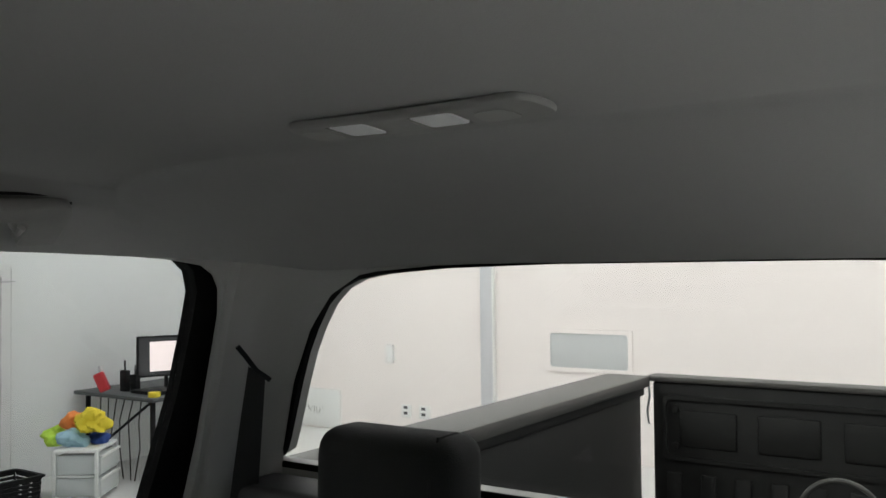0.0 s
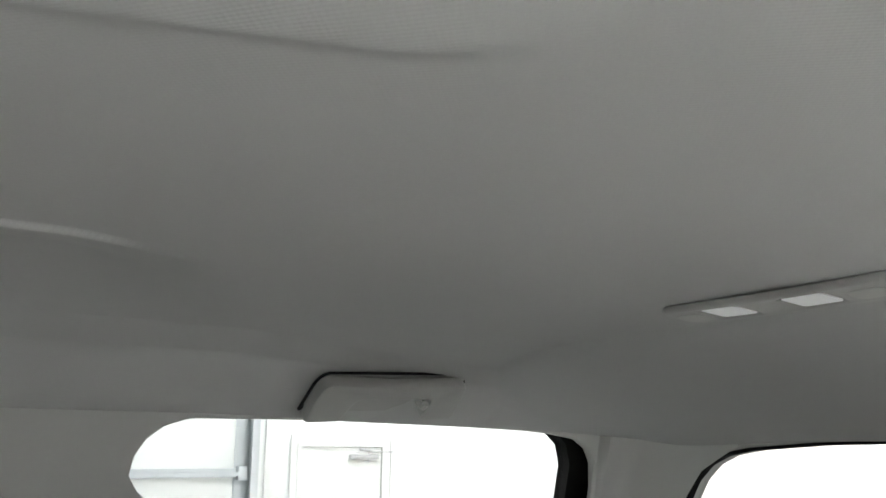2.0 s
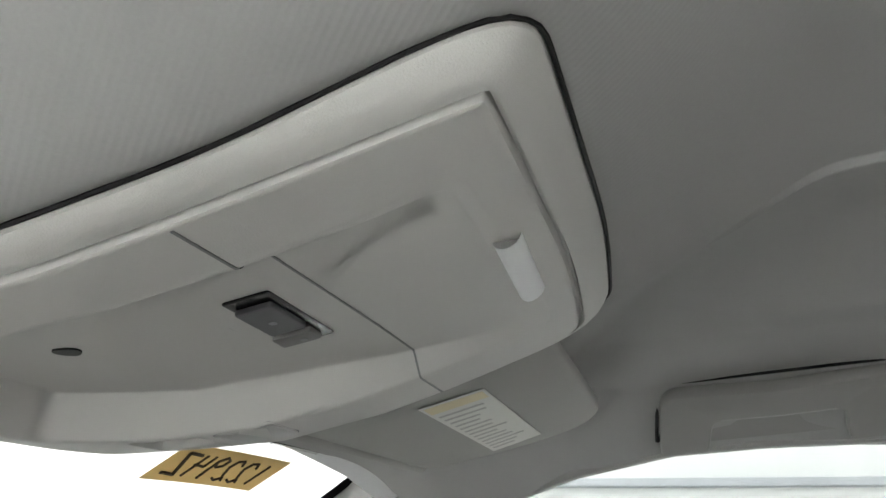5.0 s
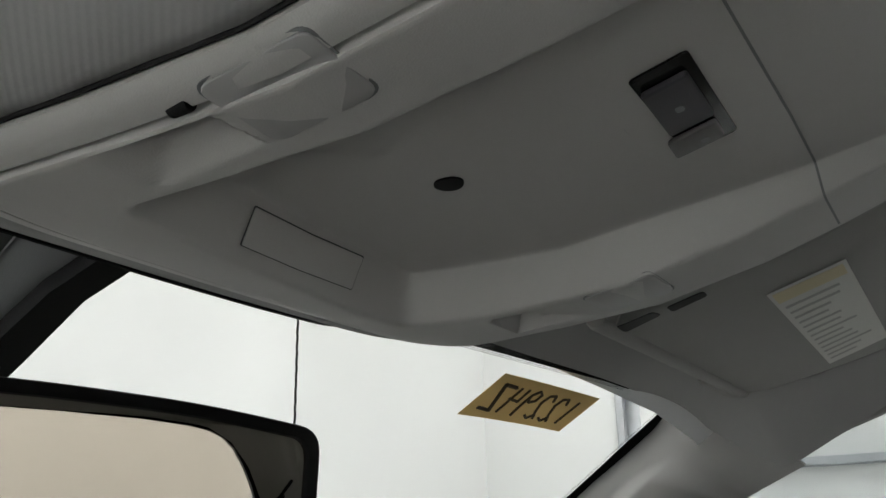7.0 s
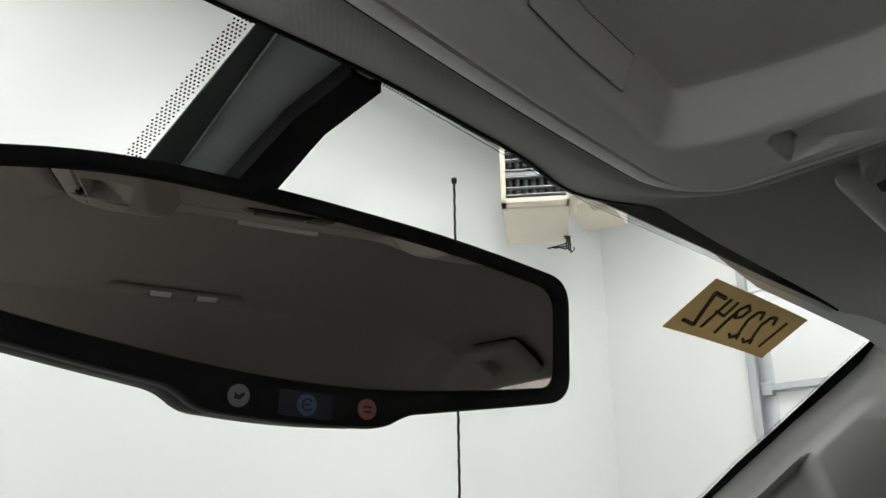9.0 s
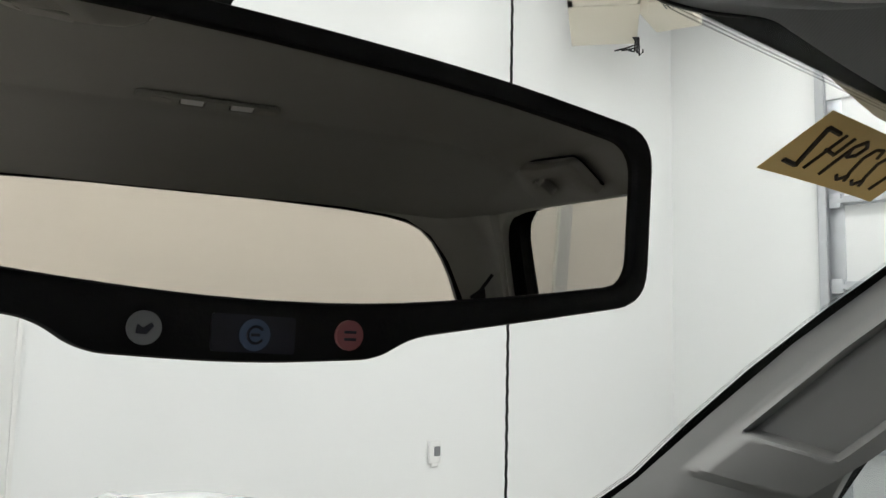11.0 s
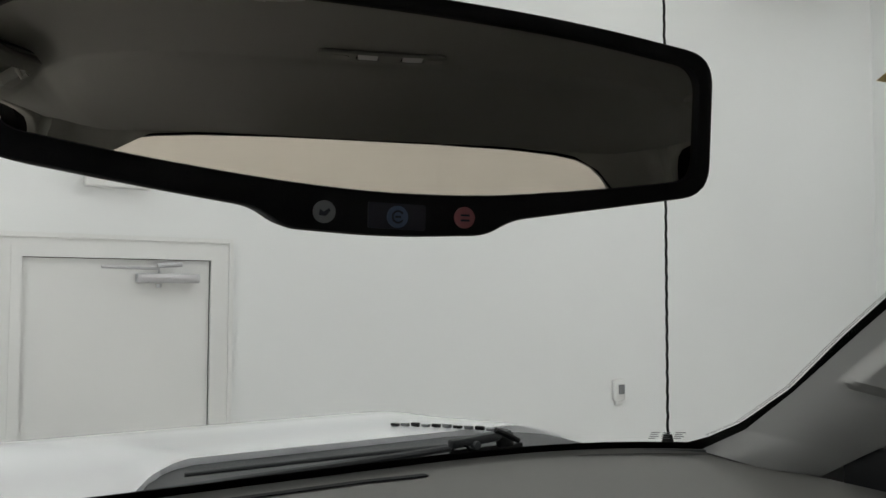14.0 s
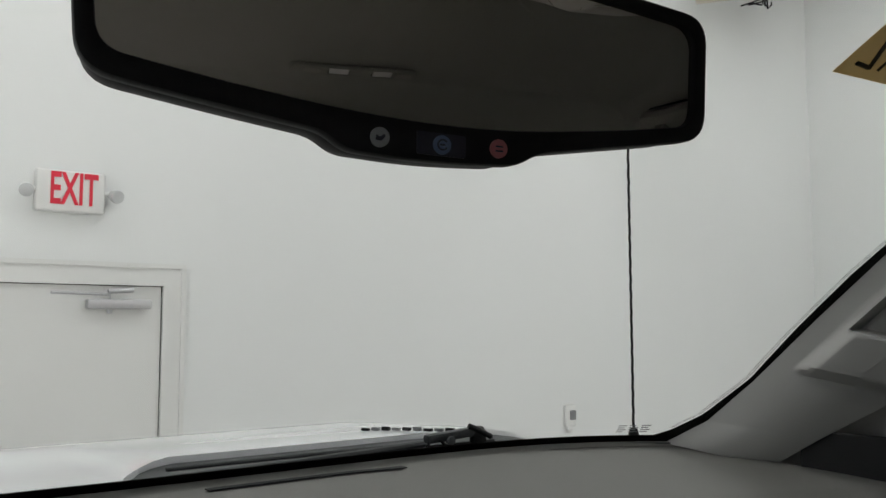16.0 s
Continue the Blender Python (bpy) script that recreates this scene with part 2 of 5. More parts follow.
def round_poly(pts, r, n=5):
    """The outline pts with its corners rounded by r."""
    out = []
    k = len(pts)
    rs = r if isinstance(r, (list, tuple)) else [r] * k
    for i in range(k):
        p, a, c = Vector(pts[i]), Vector(pts[i - 1]), Vector(pts[(i + 1) % k])
        u, w = (a - p), (c - p)
        d = min(rs[i], u.length * 0.49, w.length * 0.49)
        s, e = p + u.normalized() * d, p + w.normalized() * d
        for j in range(n + 1):
            t = j / n
            out.append(tuple((1 - t) ** 2 * s + 2 * t * (1 - t) * p + t * t * e))
    return out


def tube(points, r, n=8, bm=None, taper=None):
    """A round tube along points."""
    b = bmesh.new()
    pts = [Vector(p) for p in points]
    rings = []
    for i, p in enumerate(pts):
        d = (pts[min(i + 1, len(pts) - 1)] - pts[max(i - 1, 0)]).normalized()
        s = d.orthogonal().normalized() if not rings else (side - d * side.dot(d)).normalized()
        side = s
        t = d.cross(s)
        rr = r if taper is None else r + (taper - r) * i / (len(pts) - 1)
        rings.append([b.verts.new(p + (s * math.cos(a) + t * math.sin(a)) * rr) for a in (2 * math.pi * k / n for k in range(n))])
    for i in range(len(rings) - 1):
        for k in range(n):
            b.faces.new((rings[i][k], rings[i][(k + 1) % n], rings[i + 1][(k + 1) % n], rings[i + 1][k]))
    for ring in (rings[0][::-1], rings[-1]):
        b.faces.new(ring)
    return merge(bm, b)


def lerp(xs, ys, x):
    return float(np.interp(x, xs, ys))


def step(a, b, x):
    t = min(1.0, max(0.0, (x - a) / (b - a)))
    return t * t * (3 - 2 * t)


def span(a, b, n):
    return [a + (b - a) * i / (n - 1) for i in range(n)]


CX = 0.02            # the truck's middle line

# ---- the workshop ----
X0, X1, Y0, Y1, H = ROOM


def slab(name, b, material, label, category):
    return tagged(part(name, b, material), label, category, kind="structure")


slab("floor", box(X0 - 0.2, X1 + 0.2, Y0 - 0.2, Y1 + 0.2, -0.2, 0.0), M_CONCRETE, "grey sealed concrete workshop floor", "floor")
slab("ceiling", box(X0 - 0.2, X1 + 0.2, Y0 - 0.2, Y1 + 0.2, H, H + 0.2), M_DECK, "pale grey steel workshop roof deck", "ceiling")
# left wall, out of view: its wide open doorway is added to let daylight in
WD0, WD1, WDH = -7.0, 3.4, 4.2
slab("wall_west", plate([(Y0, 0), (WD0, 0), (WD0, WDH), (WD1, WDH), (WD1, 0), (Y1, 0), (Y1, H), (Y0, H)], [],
     lambda a, b, d: (X0 - d, a, b), 0.2), M_WALL, "unseen white painted workshop wall with an open doorway added for daylight", "wall")
# unseen yard, added beyond that doorway; the sun falls on it
slab("ground", box(X0 - 60, X0 - 0.2, -60, 60, -0.22, -0.02), M_YARD, "unseen grey concrete yard added outside the added doorway", "ground")

# front wall with a doorway
DF0, DF1, DFH = 0.47, 1.41, 2.05      # door leaf opening
slab("wall_north", plate([(X0, 0), (DF0, 0), (DF0, DFH), (DF1, DFH), (DF1, 0), (X1, 0), (X1, H), (X0, H)], [],
     lambda a, b, d: (a, Y1 + d, b), 0.2), M_WALL, "smooth white painted workshop wall in front of the truck", "wall")
# right wall with the garage doorway and a door
GD0, GD1, GDH = -3.25, 3.55, 4.3
DR0, DR1 = -4.72, -3.78
slab("wall_east", plate([(Y0, 0), (DR0, 0), (DR0, DFH), (DR1, DFH), (DR1, 0), (GD0, 0), (GD0, GDH), (GD1, GDH), (GD1, 0), (Y1 + 0.2, 0), (Y1 + 0.2, H), (Y0, H)], [],
     lambda a, b, d: (X1 + d, a, b), 0.2), M_WALL, "white painted workshop wall with a wide garage doorway", "wall")
slab("wall_south", box(X0 - 0.2, X1 + 0.2, Y0 - 0.2, Y0, 0, H), M_WALLB, "warm white workshop wall behind the truck", "wall")

for lx, ly, share in ((-2.6, -6.0, 0.35), (-2.6, 2.2, 0.28), (0.2, -6.0, 0.5), (0.2, 3.6, 0.38), (3.6, -6.0, 0.7), (3.6, 2.2, 0.55), (6.4, -6.0, 0.75), (6.4, 2.2, 0.55)):
    lamp = bpy.data.lights.new("strip_light", "AREA")
    lamp.shape, lamp.size, lamp.size_y, lamp.energy, lamp.color = "RECTANGLE", 0.5, 3.0, LAMP_W * share, (0.977, 0.985, 0.975)
    ob = new("strip_light", lamp)
    ob.location = (lx, ly, H - 0.20)
    t = thing("ceiling_light", "long white strip light under the ceiling", "ceiling light", "strip lights")
    part("housing", box(lx - 0.28, lx + 0.28, ly - 1.55, ly + 1.55, H - 0.18, H - 0.04, 0.02), M_WHITE, t)


# ---- cab shell ----
# outline of the overhead console, seen from above
OUTLINE = round_poly([(-0.119, 0.308), (0.05, 0.310), (0.148, 0.320), (0.167, 0.345), (0.170, 0.42), (0.164, 0.50), (0.164, 0.57), (0.167, 0.625), (0.135, 0.653), (0.02, 0.656), (-0.11, 0.653), (-0.158, 0.640), (-0.149, 0.56), (-0.138, 0.477), (-0.128, 0.40), (-0.122, 0.345)],
                     [0.024, 0.06, 0.02, 0.02, 0.03, 0.03, 0.03, 0.03, 0.03, 0.1, 0.04, 0.03, 0.04, 0.04, 0.04, 0.02], 5)
# rim of its storage hollow
HOLLOW = round_poly([(-0.070, 0.343), (0.02, 0.344), (0.104, 0.346), (0.113, 0.366), (0.112, 0.41), (0.107, 0.48), (0.104, 0.54), (0.100, 0.585), (0.089, 0.621), (0.05, 0.6185), (-0.025, 0.613), (-0.101, 0.600), (-0.095, 0.53), (-0.086, 0.47), (-0.073, 0.405), (-0.069, 0.37)],
                    [0.008, 0.05, 0.008, 0.02, 0.03, 0.03, 0.03, 0.02, 0.014, 0.02, 0.04, 0.006, 0.03, 0.03, 0.03, 0.02], 5)
RIM_Y = [0.30, 0.34, 0.41, 0.45, 0.505, 0.56, 0.62, 0.72]
RIM_Z = [2.106, 2.092, 2.067, 2.0535, 2.040, 2.036, 2.034, 2.036]
FLOOR_Y = [0.30, 0.345, 0.42, 0.45, 0.53, 0.60, 0.72]
FLOOR_Z = [2.104, 2.0890, 2.0750, 2.0705, 2.0590, 2.0585, 2.058]


def inside(x, y, poly):
    """Distance of a place from an outline: positive inside."""
    best, odd = 9.0, False
    for i in range(len(poly)):
        (ax, ay), (bx, by) = poly[i - 1], poly[i]
        dx, dy = bx - ax, by - ay
        t = max(0.0, min(1.0, ((x - ax) * dx + (y - ay) * dy) / (dx * dx + dy * dy + 1e-12)))
        best = min(best, math.hypot(x - ax - t * dx, y - ay - t * dy))
        if (ay > y) != (by > y) and x < ax + (y - ay) * dx / dy:
            odd = not odd
    return best if odd else -best


def lip(x, y):
    """How far the console's outer edge turns up."""
    return 0.010 - 0.005 * step(0.33, 0.40, y)


def soft_lerp(xs, ys, x, r):
    """lerp with its corners rounded over a reach of r."""
    return sum(w * lerp(xs, ys, x + k * r) for k, w in ((-1, 0.1), (-0.6, 0.2), (-0.2, 0.2), (0.2, 0.2), (0.6, 0.2), (1, 0.1)))


def half(z):
    """Half width of the cab's side trim at a height."""
    return 0.72 + (2.12 - z) * 0.22


def scallop(x, y):
    """How far the headliner steps down beside its creased edge, over the door."""
    q = abs(x - CX)
    edge = soft_lerp([-0.13, -0.067, -0.014, 0.053, 0.113, 0.169, 0.222, 0.26, 0.304, 0.36, 0.45], [0.243, 0.194, 0.171, 0.157, 0.149, 0.146, 0.152, 0.180, 0.241, 0.336, 0.50], y, 0.035)
    fade = step(-0.14, -0.02, y) * (1 - step(0.42, 0.5, y))
    d = q - edge
    soft = (-0.0005, 0.0028) if x > CX else (-0.014, 0.014)
    drop = 0.0040 * step(*soft, d) * (1 - step(0.14, 0.30, d)) - 0.021 * step(0.006, 0.14, d) * (1 - step(0.14, 0.32, d))
    ridge = 0.0006 * math.exp(-((d - 0.005) / 0.005) ** 2)
    return fade * (drop + ridge)


ROLL_Q = [0.43, 0.50, 0.545, 0.585, 0.60, 0.62, 0.66, 0.69, 0.72]
ROLL_F = [0.0, 0.02, 0.05, 0.19, 0.23, 0.265, 0.61, 0.84, 1.0]      # share of the way down to the side rail


def roll(ax, y):
    """How the headliner turns down to the side rail: a ledge over the handles, plain towards the ends."""
    plain = min(1.0, max(0.0, (ax - 0.43) / 0.29)) ** 2.2
    w = step(-0.95, -0.75, y) * (1 - step(0.37, 0.47, y))
    if w <= 0 or ax < 0.40:
        return plain
    q = ax + lerp([-0.05, 0.06, 0.185, 0.296, 0.40], [0.0, 0.012, 0.03, 0.045, 0.01], y) * (1 - step(0.52, 0.62, ax)) - 0.026 * (1 - step(-0.42, -0.25, y)) * (1 - step(0.60, 0.70, ax))
    ledge = soft_lerp(ROLL_Q, ROLL_F, q, 0.008)
    ledge += 0.075 * step(0.462, 0.488, q) * (1 - step(0.50, 0.585, q)) * step(-0.03, 0.03, y) * (1 - step(0.20, 0.33, y))
    return plain + (min(ledge, 1.0) - plain) * w


def roof_z(x, y):
    """Height of the cloth headliner."""
    ax = abs(x - CX)
    yc = -0.588 - 0.10 * max(0.0, (min(ax, 0.66) - 0.30) / 0.3) ** 2
    z = lerp([-0.72, -0.60, -0.3, 0.0, 0.15, 0.3, 0.4, 0.5, 0.72], [2.1690, 2.1765, 2.1975, 2.199, 2.190, 2.172, 2.155, 2.134, 2.079], max(y, yc))
    if y < yc:
        t = (yc - y) / (1.1 + yc)
        rear = 2.070 - 0.018 * max(0.0, (min(ax, 0.62) - 0.38) / 0.25) ** 2
        z += (rear - z) * t ** 0.62
    sill = lerp([-1.1, -0.9, -0.3, 0.22, 0.32, 0.43, 0.50, 0.56, 0.58, 0.62, 0.66, 0.70, 0.72], [2.075, 2.085, 2.099, 2.099, 2.089, 2.066, 2.036, 2.004, 1.998, 2.021, 2.050, 2.078, 2.083], y)
    z += (sill - z) * roll(ax, y) - scallop(x, y)
    if -0.28 < x < 0.38 and y > 0.15:
        d = -inside(x, y, OUTLINE)          # the cloth comes down to the console's edge
        edge = lerp(RIM_Y, RIM_Z, y) + lip(x, y) - 0.0004
        z = min(z, edge + max(0.0, z - edge) * step(-0.002, 0.13, d))
        z += 0.0028 * (1 - step(0.0, 0.007, d)) + 0.05 * step(0.008, 0.020, -d)
    return z


ys = sorted(set(span(-1.1, -0.74, 14) + span(-0.74, -0.54, 36) + span(-0.54, -0.12, 14) + span(-0.12, 0.46, 100) + span(0.46, 0.712, 40)))
def roof_p(u, v):
    y = v if v < 0.6 else 0.6 + (v - 0.6) * (0.119 - 0.027 * (1 - step(0.03, 0.18, abs(u))) - 0.010 * step(0.19, 0.25, abs(u)) - 0.007 * step(0.3, 0.62, abs(u))) / 0.112
    return (CX + u, y, roof_z(CX + u, y))


slab("headliner", sheet(roof_p, sorted(span(-0.72, -0.40, 80) + span(-0.395, -0.26, 20) + span(-0.256, 0.125, 130) + span(0.13, 0.26, 125) + span(0.263, 0.42, 50) + span(0.425, 0.72, 80)), ys), M_CLOTH,
     "light grey woven cloth headliner of the truck cab", "headliner")

truck = thing("pickup_truck", "white crew cab pickup truck parked in a workshop", "pickup truck")
part("header_seal", tube([Vector(roof_p(u, 0.712)) + Vector((0, 0.0008, -0.0006)) for u in span(-0.18, 0.22, 60)], 0.0012, 6), M_DARK, truck, "thin black edge of the headliner")
part("roof_panel", sheet(lambda u, v: (CX + u, v - 0.085 * step(0.50, 0.76, abs(u)) * step(0.2, 0.76, v), 2.285 - 0.13 * abs(u / 0.8) ** 4 - 0.17 * step(0.4, 0.85, v) - 0.05 * step(-0.9, -1.18, v)), span(-0.80, 0.80, 25), span(-1.18, 0.76, 21), 0.01), M_PAINT, truck)

REAR_HOLE = [(-0.30, 1.60), (-0.262, 1.90), (-0.248, 1.961), (-0.236, 1.982), (-0.213, 2.0), (-0.200, 2.02), (-0.203, 2.045), (-0.215, 2.066), (-0.236, 2.083), (-0.27, 2.094), (-0.45, 2.0955),
             (-0.70, 2.091), (-0.83, 2.087), (-0.89, 2.083), (-0.955, 2.074), (-0.984, 2.058), (-1.0, 2.034), (-1.008, 1.99), (-1.007, 1.93), (-1.002, 1.775), (-0.986, 1.60)]
REAR_GLASS = [(-0.32, 1.60), (-0.25, 1.95), (-0.19, 2.03), (-0.22, 2.09), (-0.30, 2.11), (-0.80, 2.105), (-0.92, 2.092), (-0.958, 2.065), (-0.972, 2.03), (-0.970, 1.97), (-0.962, 1.86), (-0.916, 1.60)]
FRONT_HOLE = [(-0.006, 1.60), (-0.006, 2.043), (0.0, 2.066), (0.016, 2.086), (0.045, 2.095), (0.12, 2.0965), (0.217, 2.094), (0.32, 2.086), (0.43, 2.063), (0.51, 2.036), (0.60, 1.998), (0.70, 1.95), (0.85, 1.83), (0.93, 1.70), (0.95, 1.60)]
FRONT_GLASS = [(0.01, 1.60), (0.012, 2.04), (0.02, 2.075), (0.05, 2.10), (0.22, 2.105), (0.44, 2.075), (0.62, 2.0), (0.80, 1.90), (0.93, 1.72), (0.96, 1.60)]
OUT = [(-1.03, 0.8), (1.12, 0.8), (1.12, 1.655), (0.95, 1.765), (0.80, 1.90), (0.68, 2.0), (0.55, 2.05), (0.45, 2.085), (0.2, 2.112), (-0.85, 2.112), (-1.03, 2.082)]
for sgn in (1, -1):
    def lay(depth):
        return lambda a, b, d: (CX + sgn * (half(b) + depth + d), a, b)
    part("cab_side", plate(OUT, [REAR_HOLE, FRONT_HOLE], lay(0.0), 0.02, cuts=2, bevel=0.003), M_TRIM, truck, "light grey plastic trim round the side windows")
    part("door_frame", plate([(-1.09, 0.8), (1.15, 0.8), (1.15, 1.66), (0.72, 2.0), (0.5, 2.10), (0.2, 2.14), (-0.9, 2.14), (-1.09, 2.07)], [REAR_GLASS, FRONT_GLASS], lay(0.035), 0.03, cuts=1), M_RUBBER, truck, "black door frame with rubber seal")
    for win, nm in ((REAR_GLASS, "rear_door_glass"), (FRONT_GLASS, "front_door_glass")):
        g = part(nm, plate(win, [], lay(0.05), 0.004), M_TINT, truck, "clear side window glass")
        g.visible_shadow = False
    for ya, yb in ((-1.08, -0.09), (-0.07, 0.97)):
        part("door_skin", plate(round_poly([(ya, 0.55), (yb, 0.55), (yb, 1.58), (ya, 1.58)], 0.04), [], lay(0.068), 0.02, bevel=0.006), M_PAINT, truck, "white painted door panel")
    part("pillar_cover", plate(round_poly([(-0.147, 2.03), (-0.10, 2.03), (-0.10, 2.054), (-0.147, 2.054)], 0.004), [], lay(-0.0012), 0.003), M_TRIM, truck)
    # trim of the pillar beside the rear window
    def corner(s, z):
        """From the side trim round to the rear window."""
        a = Vector((CX + sgn * half(z), -1.004, z))
        edge = lerp([1.60, 1.743, 1.861, 1.964, 2.029, 2.06], [0.765, 0.735, 0.693, 0.636, 0.576, 0.50], z)
        b = Vector((CX + sgn * (edge + 0.012), -1.095 - (2.07 - z) * 0.15, z))
        p = a.lerp(b, s)
        out = Vector((sgn * 0.6, -0.8, 0))
        return p + out * (0.030 * math.sin(math.pi * s) - 0.012 * step(0.35, 0.18, s) * step(0.02, 0.1, s))
    part("corner_trim", sheet(lambda s, z: corner(s, z), span(-0.02, 1.02, 29), span(1.60, 2.085, 24), 0.004), M_TRIM, truck)

RW = [(0.80, 1.715), (0.765, 1.735), (0.753, 1.76), (0.711, 1.861), (0.684, 1.92), (0.656, 1.966), (0.626, 2.006), (0.592, 2.033), (0.555, 2.048), (0.50, 2.057), (0.384, 2.065), (0.2, 2.069)]
RW = RW + [(2 * CX - 0.03 - x, z) for x, z in RW[::-1]]


def back(a, b, d):
    return (a, -1.10 - d - (2.07 - b) * 0.15, b)


part("cab_back", plate([(CX - 0.86, 0.9), (CX + 0.86, 0.9), (CX + 0.84, 1.7), (CX + 0.76, 2.12), (CX - 0.74, 2.12), (CX - 0.82, 1.7)], [RW], back, 0.03, cuts=1), M_TRIM, truck)
part("window_seal", plate([(x + (0.009 if x > CX else -0.009), z + (0.004 if z > 1.8 else -0.012)) for x, z in RW], [[(CX + (x - CX) * 0.998, z * 0.9995 + 0.0005) for x, z in RW]], lambda a, b, d: back(a, b, d - 0.004), 0.012), M_RUBBER, truck, "black rubber seal")
g = part("rear_window", plate(RW, [], lambda a, b, d: back(a, b, 0.02 + d), 0.004), M_GLASS, truck, "clear rear window glass")
g.visible_shadow = False


# windshield: a ruled sheet from the header to the cowl
def shield(u, v, out=0.0):
    top = Vector((CX + u * 0.703, 0.722 - 0.018 * u ** 4, 2.080 - 0.004 * u * u))
    base = Vector((CX + u * 0.764, 1.44 - 0.05 * u * u - 0.155 * u ** 6, 1.652 + 0.016 * u * u))
    return top.lerp(base, v) + Vector((0, 0.55, 0.83)) * (0.018 * math.sin(math.pi * v) * (1 - u * u) + out)


g = part("windshield", sheet(shield, span(-1, 1, 41), span(-0.04, 1.03, 21)), M_GLASS, truck, "clear curved windshield glass")
g.visible_shadow = False
TOP_U, TOP_V = [0.0, 0.2, 0.27, 0.49, 0.8, 1.0, 1.06], [0.004, 0.0075, 0.0086, -0.001, -0.011, -0.009, 0.02]      # lower edge of the black border under the roof


def border(v):
    """Inner edge of the black border beside the pillar."""
    return lerp([0.0, 0.1, 0.3, 0.45, 0.6, 0.77, 0.9, 0.96, 1.0], [1.038, 1.017, 0.994, 0.990, 0.995, 1.005, 0.996, 0.979, 0.952], v)


for sgn in (1, -1):
    part("glass_border", sheet(lambda s, v: shield(sgn * (border(v) + s * (1.08 - border(v))), v, 0.003), span(0, 1, 5), span(-0.05, 1.03, 61), 0.001), M_FRIT, truck, "black glass border")
    part("glass_border", sheet(lambda u, f: shield(sgn * u, -0.06 + f * (0.06 + lerp(TOP_U, TOP_V, u)), 0.003), span(0.20, 1.06, 40), span(0, 1, 4), 0.001), M_FRIT, truck, "black glass border")
part("glass_border", sheet(lambda u, v: shield(u, v, 0.003), span(-1, 1, 41), [0.981, 0.995, 1.005, 1.03], 0.001), M_FRIT, truck, "black glass border")


def dots(places, size):
    """Small printed dots on the glass."""
    vs, fs = [], []
    for u, v in places:
        k = len(vs)
        for i in range(6):
            a = i * math.pi / 3
            vs.append(shield(u + size * math.cos(a) / 0.7, v + size * math.sin(a) / 0.84, 0.004))
        fs.append(tuple(range(k, k + 6)))
    me = bpy.data.meshes.new("frit_dots")
    me.from_pydata(vs, [], fs)
    me.materials.append(M_FRIT)
    ob = new("frit_dots", me)
    ob.parent = truck
    tagged(ob, "rows of small black dots printed on the glass", kind="stuff")


PANEL_L, PANEL_R = -0.1195, -0.036     # u of the dark panel behind the mirror
places = [(PANEL_L - 0.0029 * (i + 0.5 * (j % 2)), 0.006 + 0.0024 * j) for i in (1, 2, 3, 4) for j in range(105)]
places += [(PANEL_R + 0.0029 * (i + 0.5 * (j % 2)), 0.03 + 0.0024 * j) for i in (1, 2, 3) for j in range(100)]
places += [(u, lerp(TOP_U, TOP_V, u) + 0.0018 + 0.0024 * j) for j in range(3) for u in span(-0.02 + 0.00145 * (j % 2), 0.985, 346)]
places += [(border(0.02 + 0.0024 * i) - 0.0020 - 0.0029 * j, 0.02 + 0.0024 * i) for i in range(390) for j in (0, 1)]
dots(places, 0.00064)
part("shade_panel", sheet(lambda u, v: shield(u, v, 0.0035), span(PANEL_L, PANEL_R, 9), span(-0.03, 0.28, 13), 0.001), M_STEM, truck, "dark grey panel on the glass")

# ---- hood, cowl, wiper, antenna ----
def hood_z(x, y):
    q = abs(x - CX)
    z = 1.655 - 0.022 * step(1.60, 2.05, y) - 0.30 * max(0.0, (y - 2.0) / 1.0) ** 1.6
    z -= 0.10 * max(0.0, (q - 0.70) / 0.25) ** 2
    z -= 0.016 * (1 - step(0.10, 0.16, q)) * (1 - step(1.75, 2.0, y))
    return z


part("hood", sheet(lambda u, v: (CX + u, v + (1 - v) * 0 + (1 - step(0.045, 0.12, abs(u))) * -0.11 * (1 - step(1.63, 1.85, v)), hood_z(CX + u, v)), span(-0.92, 0.92, 93), span(1.632, 2.95, 46), 0.012), M_PAINT, truck, "white painted hood")
part("cowl", sheet(lambda u, v: shield(u, 1.0, -0.002).lerp(Vector((CX + u * 0.84, 1.650 - 0.10 * u ** 4 - 0.11 * (1 - step(0.045, 0.12, abs(u * 0.84))), hood_z(CX + u * 0.84, 1.65) - 0.008)), v) + Vector((0, 0, -0.006 * math.sin(math.pi * v))), span(-1.0, 1.0, 61), span(-0.02, 1.02, 9), 0.006), M_COWL, truck, "black plastic cowl panel")
part("cowl_rib", tube([shield(u, 1.0).lerp(Vector((CX + u * 0.84, 1.60 - 0.10 * u ** 4, 1.655)), 0.55) + Vector((0, 0, 0.001)) for u in span(0.15, 0.62, 20)], 0.003), M_COWL, truck)
for i in range(11):
    f = i / 10
    x, y = 0.586 + 0.091 * f, 1.764 - 0.189 * f
    b = box(-0.004, 0.004, -0.0075, 0.0075, -0.001, 0.0035 + 0.001 * (i % 3), 0.001)
    bmesh.ops.transform(b, matrix=Matrix.Translation((x, y, hood_z(x, y) + 0.0015)) @ Matrix.Rotation(math.atan2(0.091, 0.189), 4, "Z"), verts=b.verts)
    part("edge_clip", b, M_STEMG if i % 2 else M_DARK, truck, "small dark clip on the hood's edge")
wiper = thing("windshield_wiper", "black plastic windshield wiper resting on the cowl", "wiper")
